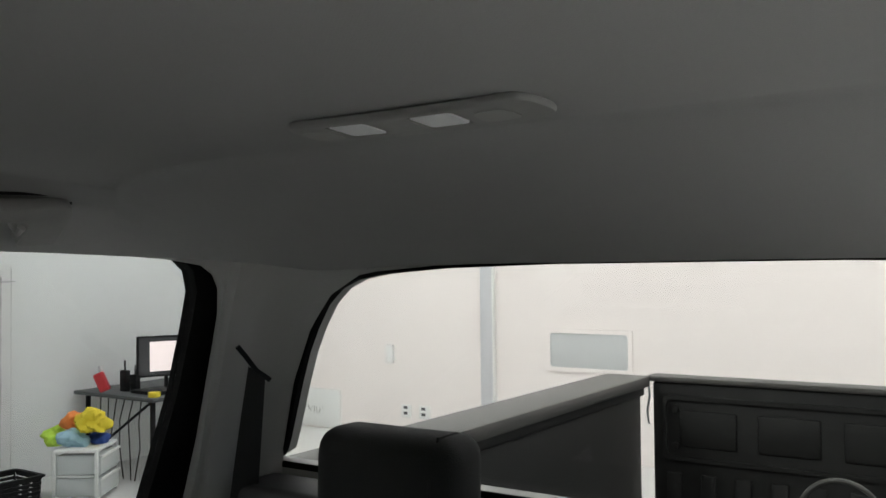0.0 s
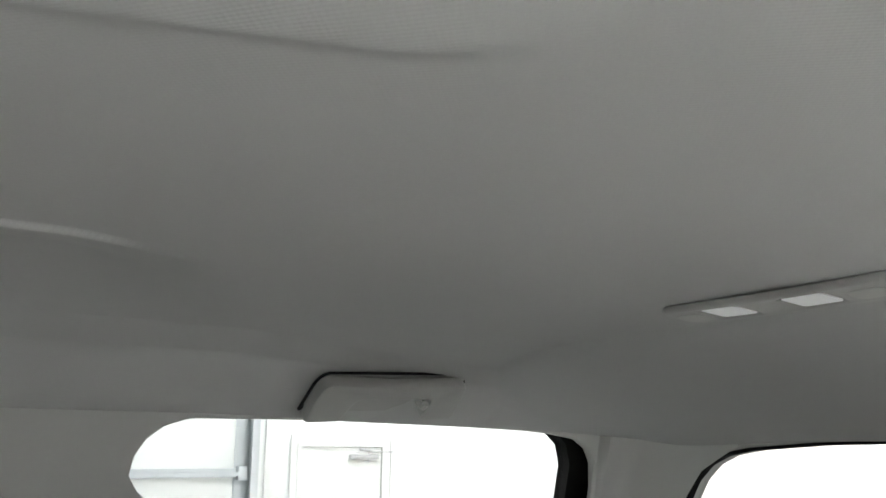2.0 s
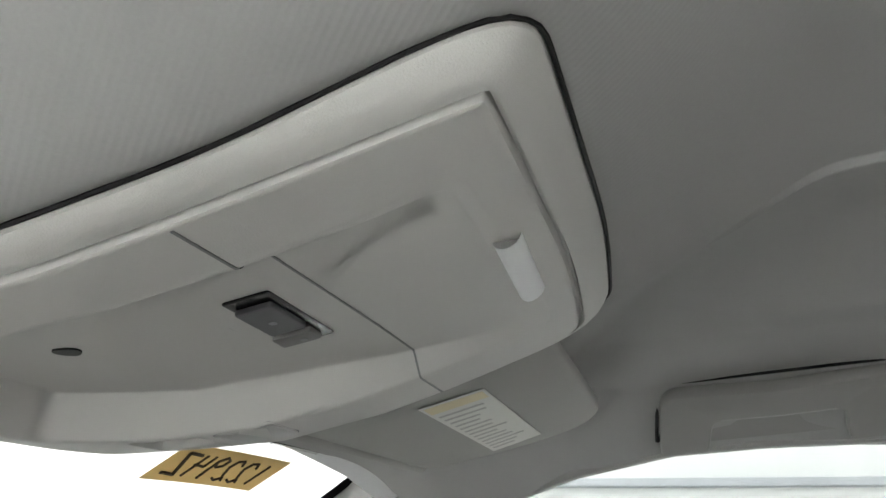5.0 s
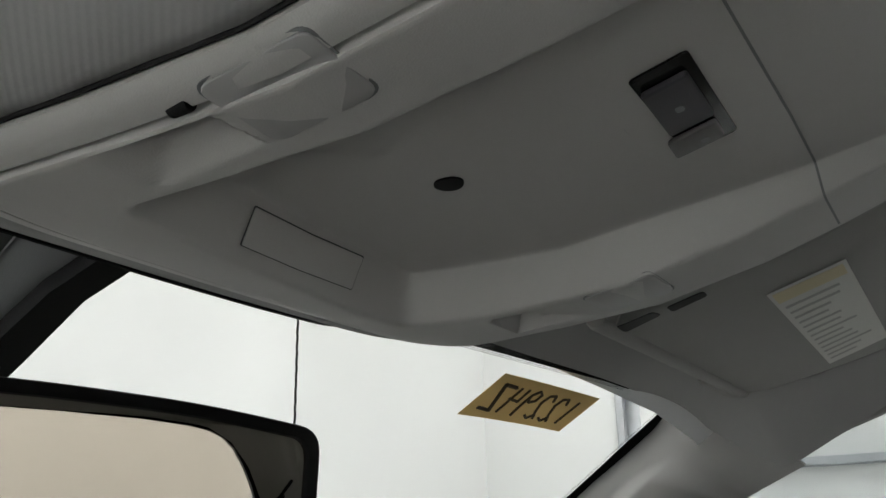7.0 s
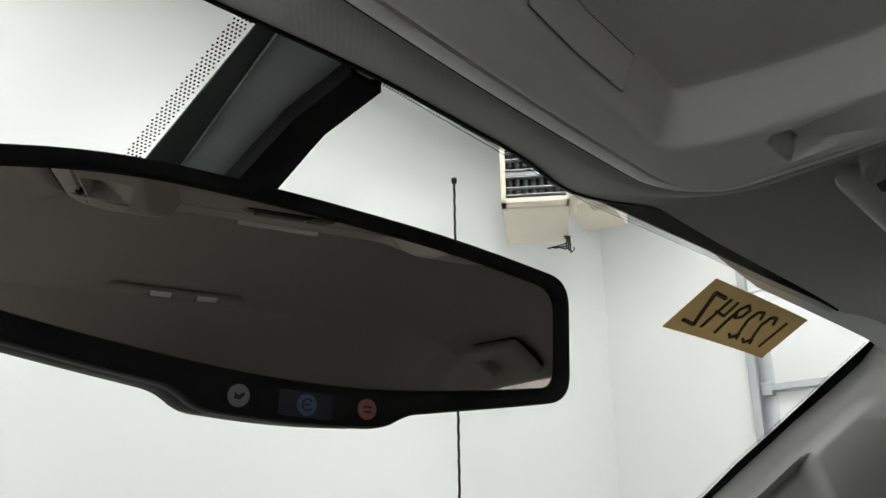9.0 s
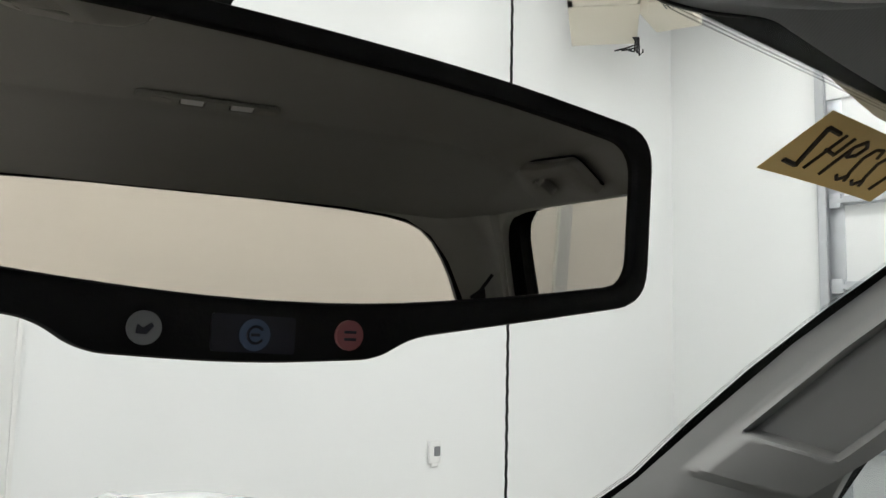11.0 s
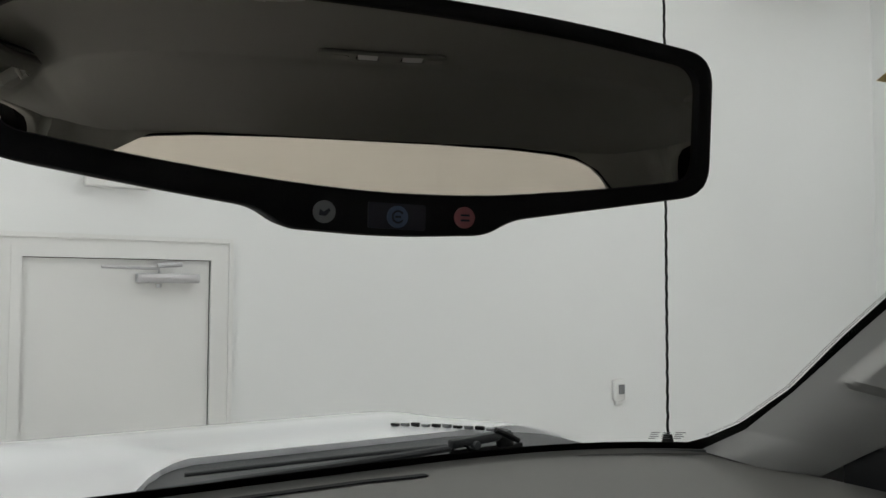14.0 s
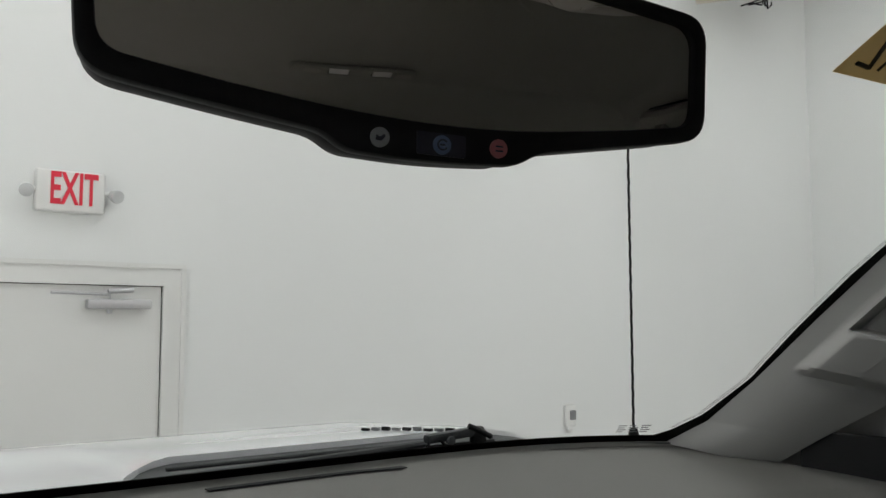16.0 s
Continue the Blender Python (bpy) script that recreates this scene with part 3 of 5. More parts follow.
part("arm", tube([(0.06, 1.455, 1.652), (0.25, 1.462, 1.656), (0.40, 1.455, 1.662), (0.48, 1.44, 1.668)], 0.006, taper=0.005), M_COWL, wiper)
b = box(-0.05, 0.05, -0.008, 0.008, -0.006, 0.007, 0.004)
bmesh.ops.transform(b, matrix=Matrix.Translation((0.525, 1.43, 1.678)) @ Euler((0, radians(-4), radians(-3))).to_matrix().to_4x4(), verts=b.verts)
part("head", b, M_COWL, wiper)
part("claw", tube([(0.475, 1.432, 1.662), (0.483, 1.428, 1.676), (0.497, 1.425, 1.672), (0.505, 1.425, 1.665)], 0.0022), M_DARK, wiper)
part("link", tube([(0.545, 1.422, 1.690), (0.56, 1.420, 1.684), (0.585, 1.420, 1.672)], 0.004, 8), M_DARK, wiper)
part("pivot_cap", cyl((0.512, 1.418, 1.672), (0.512, 1.428, 1.672), 0.006, bevel=0.001), M_STEM, wiper)
part("blade", box(0.475, 0.60, 1.428, 1.434, 1.658, 1.667, 0.002), M_DARK, wiper)
part("nozzle", box(0.552, 0.578, 1.420, 1.432, 1.664, 1.684, 0.004), M_DARK, wiper)

ant = [(0.76 + 0.0006 * math.sin(i * 2.2), 1.30 + 0.0006 * math.cos(i * 2.2), 1.674 + 0.771 * i / 90) for i in range(91)]
part("antenna", tube(ant, 0.0022, 6), M_DARK, truck, "thin black whip antenna")
part("antenna_tip", cyl((0.76, 1.30, 2.438), (0.76, 1.30, 2.448), 0.0045, bevel=0.002), M_DARK, truck)
part("antenna_base", cyl((0.76, 1.30, 1.655), (0.76, 1.30, 1.682), 0.012, 0.006), M_DARK, truck)

etch = bmesh.new()
for i in range(4):
    for j in range(3):
        u, v = 0.905 + 0.016 * j + 0.002 * i, 0.944 + 0.008 * i
        plate([(u, v), (u + 0.012 - 0.003 * ((i + j) % 2), v), (u + 0.012 - 0.003 * ((i + j) % 2), v + 0.0028), (u, v + 0.0028)], [], lambda a, c, d: shield(a, c, 0.0035 + d), 0.0002, bm=etch)
part("glass_mark", etch, M_STEMG, truck, "small grey print in the corner of the glass")

# ---- dashboard ----
dash = thing("dashboard", "dark grey grained vinyl dashboard", "dashboard")


def dash_p(u, v):
    """v from the windshield's base towards the seats."""
    p = shield(u, 0.993, -0.003)
    y = p.y - 0.60 * v
    x = CX + u * (0.765 + 0.04 * v)
    z = p.z - 0.006 * step(0, 0.02, v) - 0.03 * v - 0.16 * step(0.55, 1.0, v)
    return Vector((x, y, z))


part("dash_top", sheet(dash_p, span(-1, 1, 61), sorted(span(0, 0.14, 22) + span(0.16, 1.0, 22))), M_DASH, dash)
for u0, u1 in ((0.16, 0.50), (-0.50, -0.16)):
    part("defroster_slot", sheet(lambda u, v: dash_p(u, v + 0.012 * step(0.38, 0.5, abs(u))) + Vector((0, 0, 0.0014)), span(u0, u1, 24), span(0.040, 0.060, 3), 0.001), M_DARK, dash)
for sgn in (1, -1):
    part("speaker_grille", sheet(lambda u, v: dash_p(sgn * u, v) + Vector((0, 0, 0.0012)), span(0.80, 0.97, 8), span(0.02, 0.026, 3)), M_DARK, dash)
part("dash_face", box(CX - 0.78, CX + 0.78, 0.70, 0.82, 0.9, 1.46, 0.03), M_DASH, dash)

# ---- front pillars and their grab handles ----
WP = [(0.758, 0.688, 2.088), (0.766, 0.728, 2.054), (0.752, 0.80, 1.996), (0.748, 0.90, 1.922), (0.757, 1.00, 1.842), (0.768, 1.10, 1.760), (0.778, 1.18, 1.702), (0.771, 1.250, 1.665)]
RP = [(0.762, 0.560, 2.000), (0.774, 0.612, 1.978), (0.785, 0.66, 1.955), (0.792, 0.75, 1.885), (0.795, 0.85, 1.805), (0.795, 0.95, 1.735), (0.797, 1.03, 1.690), (0.80, 1.10, 1.648)]


def on_pillar(s, t, lift=0.0):
    """s down the pillar, t from the windshield to the door."""
    k = s * (len(WP) - 1)
    i = min(int(k), len(WP) - 2)
    a = Vector(WP[i]).lerp(Vector(WP[i + 1]), k - i)
    b = Vector(RP[i]).lerp(Vector(RP[i + 1]), k - i)
    p = a.lerp(b, t)
    out = Vector((-0.86, -0.42, 0.12))
    return p + out * (0.016 * math.sin(math.pi * min(1.0, t)) + lift)


def grab(s, t):
    """The swelling of the handle and the hollow behind it."""
    swell = 0.032 * step(0.16, 0.28, s) * (1 - step(0.668, 0.682, s)) * step(0.16, 0.36, t)
    top = 0.345 + max(0.0, t - 0.3) * 0.18
    hollow = 0.040 * step(top - 0.004, top + 0.022, s) * (1 - step(0.572, 0.592, s)) * step(0.255, 0.30, t) * (1 - step(0.84, 0.88, t))
    return swell - hollow


for sgn in (1, -1):
    flip = Matrix.Identity(4) if sgn > 0 else Matrix.Translation((2 * CX, 0, 0)) @ Matrix.Diagonal((-1, 1, 1, 1))
    b = sheet(lambda s, t: on_pillar(s, t, grab(s, t)), span(0, 1, 181), span(-0.02, 1.0, 71), 0.004)
    bmesh.ops.transform(b, matrix=flip, verts=b.verts)
    part("pillar_trim", b, M_TRIM, truck, "light grey pillar trim with a moulded grab handle")
    for s0, s1, t0, t1, k in ((0.285, 0.34, 0.40, 0.72, 0.06), (0.602, 0.658, 0.36, 0.66, 0.0)):
        b = plate(round_poly([(s0, t0), (s1, t0), (s1 + k, t1), (s0 + k, t1)], 0.014), [], lambda a, c, d: on_pillar(a, c, grab(a, c) + 0.0012 + d), -0.003, cuts=2)
        bmesh.ops.transform(b, matrix=flip, verts=b.verts)
        part("bolt_cover", b, M_TRIM, truck)
    b = box(0.80, 0.815, 0.78, 1.06, 1.45, 1.70, 0.004)
    bmesh.ops.transform(b, matrix=flip, verts=b.verts)
    part("mirror_sail", b, M_DARK, truck, "black panel in the door's front corner")

# ---- truck bed ----
for sgn in (1, -1):
    b = box(0.785, 0.92, -3.03, -1.27, 1.60, 1.650, 0.010, 3)
    box(0.80, 0.90, -3.03, -1.27, 0.9, 1.63, 0.01, bm=b)
    if sgn < 0:
        bmesh.ops.transform(b, matrix=Matrix.Translation((2 * CX, 0, 0)) @ Matrix.Diagonal((-1, 1, 1, 1)), verts=b.verts)
    part("bed_side", b, [M_LINER], truck, "dark bed side with a grey rail cap")
    b = box(0.764, 0.938, -3.03, -1.27, 1.634, 1.674, 0.008)
    if sgn < 0:
        bmesh.ops.transform(b, matrix=Matrix.Translation((2 * CX, 0, 0)) @ Matrix.Diagonal((-1, 1, 1, 1)), verts=b.verts)
    part("rail_cap", b, M_RAIL, truck, "grey plastic rail cap")
gate = box(CX - 0.74, CX + 0.74, -3.10, -3.035, 0.95, 1.655, 0.012)
outer = round_poly([(CX - 0.70, 1.38), (CX + 0.70, 1.38), (CX + 0.70, 1.61), (CX - 0.70, 1.61)], 0.03)
inner = round_poly([(CX - 0.685, 1.395), (CX + 0.685, 1.395), (CX + 0.685, 1.595), (CX - 0.685, 1.595)], 0.025)
plate(outer, [inner], lambda a, c, d: (a, -3.036 + d, c), 0.014, bm=gate)
for i in range(5):
    x = CX - 0.54 + i * 0.27
    box(x - 0.10, x + 0.10, -3.04, -3.026, 1.43, 1.56, 0.008, bm=gate)
for i in range(12):
    x = CX - 0.66 + i * 0.12
    box(x - 0.028, x + 0.028, -3.04, -3.02, 1.02, 1.34, 0.010, bm=gate)
part("tailgate", gate, M_LINER, truck, "dark ribbed tailgate liner")
for x in (CX - 0.655, CX + 0.655):
    for z in (1.43, 1.56):
        part("gate_bolt", cyl((x, -3.04, z), (x, -3.022, z), 0.014, bevel=0.004), M_LINER, truck)
part("gate_cap", box(CX - 0.76, CX + 0.76, -3.11, -3.02, 1.655, 1.676, 0.008), M_RAIL, truck)
for x in (CX - 0.752, CX + 0.752):
    part("gate_cable", tube([(x, -3.03, 1.655), (x - 0.008, -3.02, 1.60), (x + 0.004, -3.025, 1.55), (x, -3.03, 1.50)], 0.004), M_GALV, truck, "bright steel tailgate cable")
part("bed_floor", box(CX - 0.8, CX + 0.8, -3.05, -1.2, 0.90, 0.95), M_LINER, truck)
part("bed_front", box(CX - 0.8, CX + 0.8, -1.32, -1.25, 0.9, 1.60, 0.012), M_LINER, truck)
part("bed_front_cap", box(CX - 0.82, CX + 0.82, -1.34, -1.24, 1.60, 1.625, 0.008), M_RAIL, truck)
part("spare_ring", tube([(0.10 + 0.12 * math.cos(a), -2.82, 1.30 + 0.12 * math.sin(a)) for a in span(0, 2 * math.pi, 40)], 0.008), M_RAIL, truck)
part("underbody", box(CX - 0.85, CX + 0.85, -3.0, 2.8, 0.45, 0.9, 0.05), M_DARK, truck)
for x in (CX - 0.80, CX + 0.80):
    for y in (-2.2, 1.9):
        w = part("wheel", cyl((x - 0.14, y, 0.42), (x + 0.14, y, 0.42), 0.42, n=40, bevel=0.05), M_RUBBER, truck, "black tyre on a steel rim")
        part("rim", cyl((x - 0.145, y, 0.42), (x + 0.145, y, 0.42), 0.25, n=32, bevel=0.02), M_ALU, w)
for sgn in (1, -1):
    part("fender", box(CX + sgn * 0.96 - 0.06, CX + sgn * 0.96 + 0.06, 1.15, 2.95, 0.5, 1.50, 0.05), M_PAINT, truck)
part("grille", box(CX - 0.9, CX + 0.9, 2.90, 3.0, 0.55, 1.40, 0.04), M_DARK, truck)
part("bulkhead", box(CX - 0.8, CX + 0.8, 1.45, 1.5, 0.8, 1.60, 0.01), M_DARK, truck)

# ---- fittings of the cab ----
def grab_handle(name, x, y0, y1, z0, z1, h, label, bar=0.025, foot=0.052):
    """A moulded handle over a door: a bar on two feet, along y; z0 and z1 are the heights of its ends."""
    t = thing(name, label, "grab handle", "grab handles")
    sx = 1 if x > CX else -1
    L = y0 - y1

    def lay(a, c, d):
        f = (y0 - a) / L
        d += 0.017
        bow = 0.010 * (1 - (2 * f - 1) ** 2) * step(-h, -0.01, c)
        return (x - sx * (0.66 * (d + bow) + 1.12 * c), a, z0 + (z1 - z0) * f + c - 0.75 * (d + bow) + 0.011)
    o = [(y0, -h), (y0 - 0.006, 0), (y1 + 0.004, 0), (y1, -h), (y1 + foot, -h), (y1 + foot + 0.004, -bar), (y0 - foot - 0.006, -bar), (y0 - foot, -h)]
    o = round_poly(o, [0.008, 0.018, 0.018, 0.008, 0.006, 0.010, 0.010, 0.006])
    part("bar", plate(o, [], lay, 0.022, cuts=1, bevel=0.004), M_GRIP, t)
    # a dark tube hugs the bar and stands in for the shade behind it
    rim = [lay(a, c, 0.003) for a, c in round_poly([(y0 + 0.0035, -h + 0.004), (y0 - 0.004, 0.003), (y1 + 0.002, 0.003), (y1 - 0.003, -h + 0.004), (y1 + foot * 0.6, -0.010), (y0 - foot * 0.6, -0.010)], [0.004, 0.018, 0.018, 0.004, 0.004, 0.004])]
    part("shade_line", tube(rim + rim[:1], 0.0022, 6), M_DARK, t, "dark line in place of the shade round the handle")
    part("recess", plate(round_poly([(y0 - 0.03, -0.008), (y1 + 0.03, -0.008), (y1 + 0.03, -h - 0.004), (y0 - 0.03, -h - 0.004)], 0.008), [], lambda a, c, d: lay(a, c, d - 0.011), 0.006, cuts=1), M_GRIP, t)
    return t


for sgn in (1, -1):
    X = lambda x: x if sgn > 0 else 2 * CX - x
    grab_handle("grab_handle", X(0.660), 0.330, 0.086, 2.152, 2.172, 0.056, "light grey plastic grab handle over the front door")
    t = grab_handle("grab_handle", X(0.655), -0.400, -0.642, 2.156, 2.166, 0.050, "light grey plastic grab handle with a coat hook", 0.016, 0.056)
    part("coat_hook", tube([(X(0.652), -0.560, 2.138), (X(0.650), -0.562, 2.122), (X(0.644), -0.566, 2.112), (X(0.636), -0.566, 2.118)], 0.005), M_TRIM, t)

# rear ceiling lamp
lamp = thing("ceiling_lamp", "long grey ceiling lamp with two white lenses", "ceiling lamp")
LX, LY = 0.022, -0.528


def lamp_lay(a, c, d):
    a *= 0.88
    return (LX + a, LY + c, roof_z(LX + a, LY + c) - 0.55 * d + 0.002 - 0.003 * (1 - (a / 0.137) ** 2))


part("bezel", plate(round_poly([(-0.137, -0.024), (0.137, -0.024), (0.128, 0.036), (-0.128, 0.036)], [0.03, 0.03, 0.02, 0.02]),
     [round_poly([(0.038, -0.010), (0.084, -0.010), (0.084, 0.026), (0.038, 0.026)], 0.004), round_poly([(-0.053, -0.010), (-0.007, -0.010), (-0.007, 0.026), (-0.053, 0.026)], 0.004)],
     lamp_lay, 0.013, cuts=2, bevel=0.004), M_GRIP, lamp)
for cx in (0.061, -0.030):
    part("lens", plate(round_poly([(cx - 0.020, -0.009), (cx + 0.020, -0.009), (cx + 0.020, 0.025), (cx - 0.020, 0.025)], 0.004), [], lamp_lay, 0.0115, cuts=1), M_LENS, lamp, "white lamp lens")
for cx in (0.106, -0.085):
    part("grip", plate(round_poly([(cx - 0.020, -0.010), (cx + 0.020, -0.010), (cx + 0.016, 0.020), (cx - 0.016, 0.020)], 0.012), [], lambda a, c, d: lamp_lay(a, c, d + 0.0128), 0.0012, cuts=1), M_TRIM, lamp)

# ---- overhead console ----
con = thing("overhead_console", "light grey plastic overhead console with a storage hollow", "overhead console")

WALL = 0.0125         # run of the hollow's steep sides


def dent(x, y):
    """Finger hollows beside the map lights."""
    if x < 0:
        out = min((0.577 - y) * 0.40, (x + 0.1405) * 3.0, (-0.106 - x) * 0.62, (y - 0.5315) * 4.0, 0.0125)
    else:
        out = min((0.580 - y) * 2.5, (y - 0.534) * 0.24, (x - 0.1085) * 2.5, (0.142 - x) * 2.5)
    return max(0.0, out)


def con_z(x, y, d=None, dh=None):
    """Height of the console's underside; d and dh: how far inside its outline and its hollow."""
    d = inside(x, y, OUTLINE) if d is None else d
    dh = inside(x, y, HOLLOW) if dh is None else dh
    rim, floor = lerp(RIM_Y, RIM_Z, y), lerp(FLOOR_Y, FLOOR_Z, y)
    q = lip(x, y)
    z = rim + q * lerp([0.0, 0.0015, 0.004, 0.008, 0.0135], [1.0, 0.72, 0.40, 0.13, 0.0], d)
    # a groove parts the frame from the panel, which stands a little proud
    z += lerp([0.0125, 0.0136, 0.0150, 0.0157, 0.0168, 0.0185], [0.0, 0.0036, 0.0036, -0.0008, -0.0014, -0.0014], d)
    if dh > -0.004:
        deep = max(0.0, floor - rim + 0.0014)
        run = WALL - (WALL - min(WALL, 0.003 + 0.45 * deep)) * step(0.04, -0.02, x)
        z += deep * lerp([-0.004, -0.0015, 0.0, 0.0016, run - 0.0010, run], [0.0, 0.012, 0.05, 0.16, 0.97, 1.0], dh)
    elif d > 0.018:
        z += dent(x, y)
    return z


def around(poly, n=1000, mid=(0.012, 0.47)):
    """An outline as n places at even angles about its middle."""
    pts = np.array(poly) - mid
    nxt = np.roll(pts, -1, 0)
    out = []
    for k in range(n):
        a = 2 * math.pi * k / n
        c, s = math.cos(a), math.sin(a)
        h0, h1 = pts @ (-s, c), nxt @ (-s, c)
        with np.errstate(divide="ignore", invalid="ignore"):
            f = np.where(h0 * h1 <= 0, h0 / (h0 - h1), -1)
            r = (pts @ (c, s)) * (1 - f) + (nxt @ (c, s)) * f
        out.append(float(np.nanmax(np.where((f >= 0) & (f <= 1), r, -1))))
    r = np.array(out)
    for _ in range(3):
        r = (np.roll(r, 1) + 2 * r + np.roll(r, -1)) / 4
    a = 2 * np.pi * np.arange(n) / n
    return np.stack([mid[0] + r * np.cos(a), mid[1] + r * np.sin(a)], 1)


def inward(loop, d):
    """A closed loop moved inwards by d."""
    t = np.roll(loop, -2, 0) - np.roll(loop, 2, 0)
    return loop + np.stack([-t[:, 1], t[:, 0]], 1) / np.hypot(t[:, 0], t[:, 1])[:, None] * d


edge_loop, hollow_loop = around(OUTLINE), around(HOLLOW)
rings = []
for d in (0.0, 0.0008, 0.0015, 0.0027, 0.004, 0.006, 0.008, 0.0108, 0.0118, 0.0125, 0.0129, 0.0136, 0.0143, 0.0150, 0.01535, 0.0157, 0.0162, 0.0168, 0.0185):
    rings.append([(x, y, con_z(x, y, d, -1.0)) for x, y in inward(edge_loop, d)])
fa, fb = inward(edge_loop, 0.0185), inward(hollow_loop, -0.004)
for k in range(1, 19):
    rings.append([(x, y, con_z(x, y, 0.02, -1.0)) for x, y in fa + (fb - fa) * k / 18])
for d in (-0.004, -0.0027, -0.0015, -0.0007, 0.0, 0.0008, 0.0016, 0.002, 0.003, 0.004, 0.0055, 0.007, 0.009, WALL - 0.0010, WALL - 0.0006, WALL):
    rings.append([(x, y, con_z(x, y, 0.02, d)) for x, y in inward(hollow_loop, d)])
fc = inward(hollow_loop, WALL)
for k in range(1, 17):
    rings.append([(x, y, con_z(x, y, 0.02, 0.05)) for x, y in fc + ((0.012, 0.47) - fc) * k / 17])
b = bmesh.new()
rings = [[b.verts.new(p) for p in ring] for ring in rings]
for ra, rb in zip(rings, rings[1:]):
    for i in range(len(ra)):
        b.faces.new((ra[i - 1], ra[i], rb[i], rb[i - 1]))
b.faces.new(rings[-1])
part("panel", b, M_CONSOLE, con)
skirt = bmesh.new()
ring = []
for x, y in edge_loop[::4]:
    ring.append((skirt.verts.new((x, y, con_z(x, y, 0.0, -1.0) - 0.0002)), skirt.verts.new((x, y, max(con_z(x, y, 0.0, -1.0) + 0.006, roof_z(x, y) + 0.012)))))
for i in range(len(ring)):
    skirt.faces.new((ring[i - 1][0], ring[i][0], ring[i][1], ring[i - 1][1]))
part("skirt", skirt, M_CONSOLE, con)
seal = bmesh.new()
tube([(x, y, con_z(x, y, 0.0, -1.0) + 0.0016) for x, y in inward(edge_loop, -0.0014)[::4]] + [(*inward(edge_loop, -0.0014)[0], con_z(*edge_loop[0], 0.0, -1.0) + 0.0016)], 0.0009, 6, bm=seal)
part("edge_gap", seal, M_DARK, con, "dark gap round the console")


def on_console(dz=0.0):
    return lambda a, c, d: (a, c, con_z(a, c) - d - dz)


part("panel_joint", sheet(lambda x, w: (x, 0.4115 + 0.02 * max(0.0, x - 0.05) + w, con_z(x, 0.4115 + 0.02 * max(0.0, x - 0.05) + w) - 0.00025), span(-0.112, 0.1535, 400), [-0.0005, 0.0005], 0.0003), M_STEMG, con, "thin grey joint across the console")
part("hole", plate([(-0.006 + 0.0060 * math.cos(a), 0.531 + 0.0060 * math.sin(a)) for a in span(0, 2 * math.pi, 21)[:-1]], [], on_console(), 0.0008), M_DARK, con, "small dark round hole")
sw = part("switch_panel", plate(round_poly([(-0.025, 0.428), (0.0425, 0.430), (0.0455, 0.4515), (-0.022, 0.4500)], 0.0025), [], on_console(), 0.0008, bevel=0.0004), M_BLACK, con, "black switch panel")
part("switch", plate(round_poly([(-0.0155, 0.4315), (0.0195, 0.4325), (0.0225, 0.4505), (-0.0130, 0.4490)], 0.002), [], on_console(0.0008), 0.0026, bevel=0.0010), M_SWITCH, sw, "dark grey rocker switch with faint symbols")
part("switch", plate(round_poly([(0.0245, 0.4335), (0.0385, 0.4340), (0.0420, 0.4545), (0.0275, 0.4535)], 0.002), [], on_console(0.0008), 0.0026, bevel=0.0010), M_SWITCH2, sw, "grey rocker switch")
for x in (0.002, 0.032):
    part("symbol", plate(round_poly([(x, 0.439), (x + 0.004, 0.439), (x + 0.0045, 0.4422), (x + 0.0005, 0.4422)], 0.0012), [], on_console(0.0035), 0.0002), M_STEMG, sw)
LQ = [(-0.0125, 0.3445), (-0.0115, 0.3335), (0.0565, 0.3375), (0.0555, 0.3490)]


def lens_p(s, a):
    p = Vector(LQ[0]).lerp(Vector(LQ[3]), s).lerp(Vector(LQ[1]).lerp(Vector(LQ[2]), s), 0.5 - 0.5 * math.cos(a))
    return (p.x, p.y, con_z(p.x, p.y, 0.02, 0.05) + 0.001 - 0.0052 * math.sin(a))


b = sheet(lens_p, span(0, 1, 20), span(0, math.pi, 17))
bmesh.ops.holes_fill(b, edges=[e for e in b.edges if e.is_boundary])
part("lens", b, M_LENS, con, "white rounded lamp lens")


def wall_lay(a, c, d):
    """On the steep front side of the hollow: along x, height, out of the wall."""
    y = lerp([-0.098, -0.067, -0.025, 0.02, 0.07], [0.600, 0.605, 0.613, 0.6165, 0.6180], a) - 0.0016 - (c - 2.036) / 0.0205 * (WALL - 0.0028)
    return (a, y - 0.0005 - d, c - 0.4 * d)


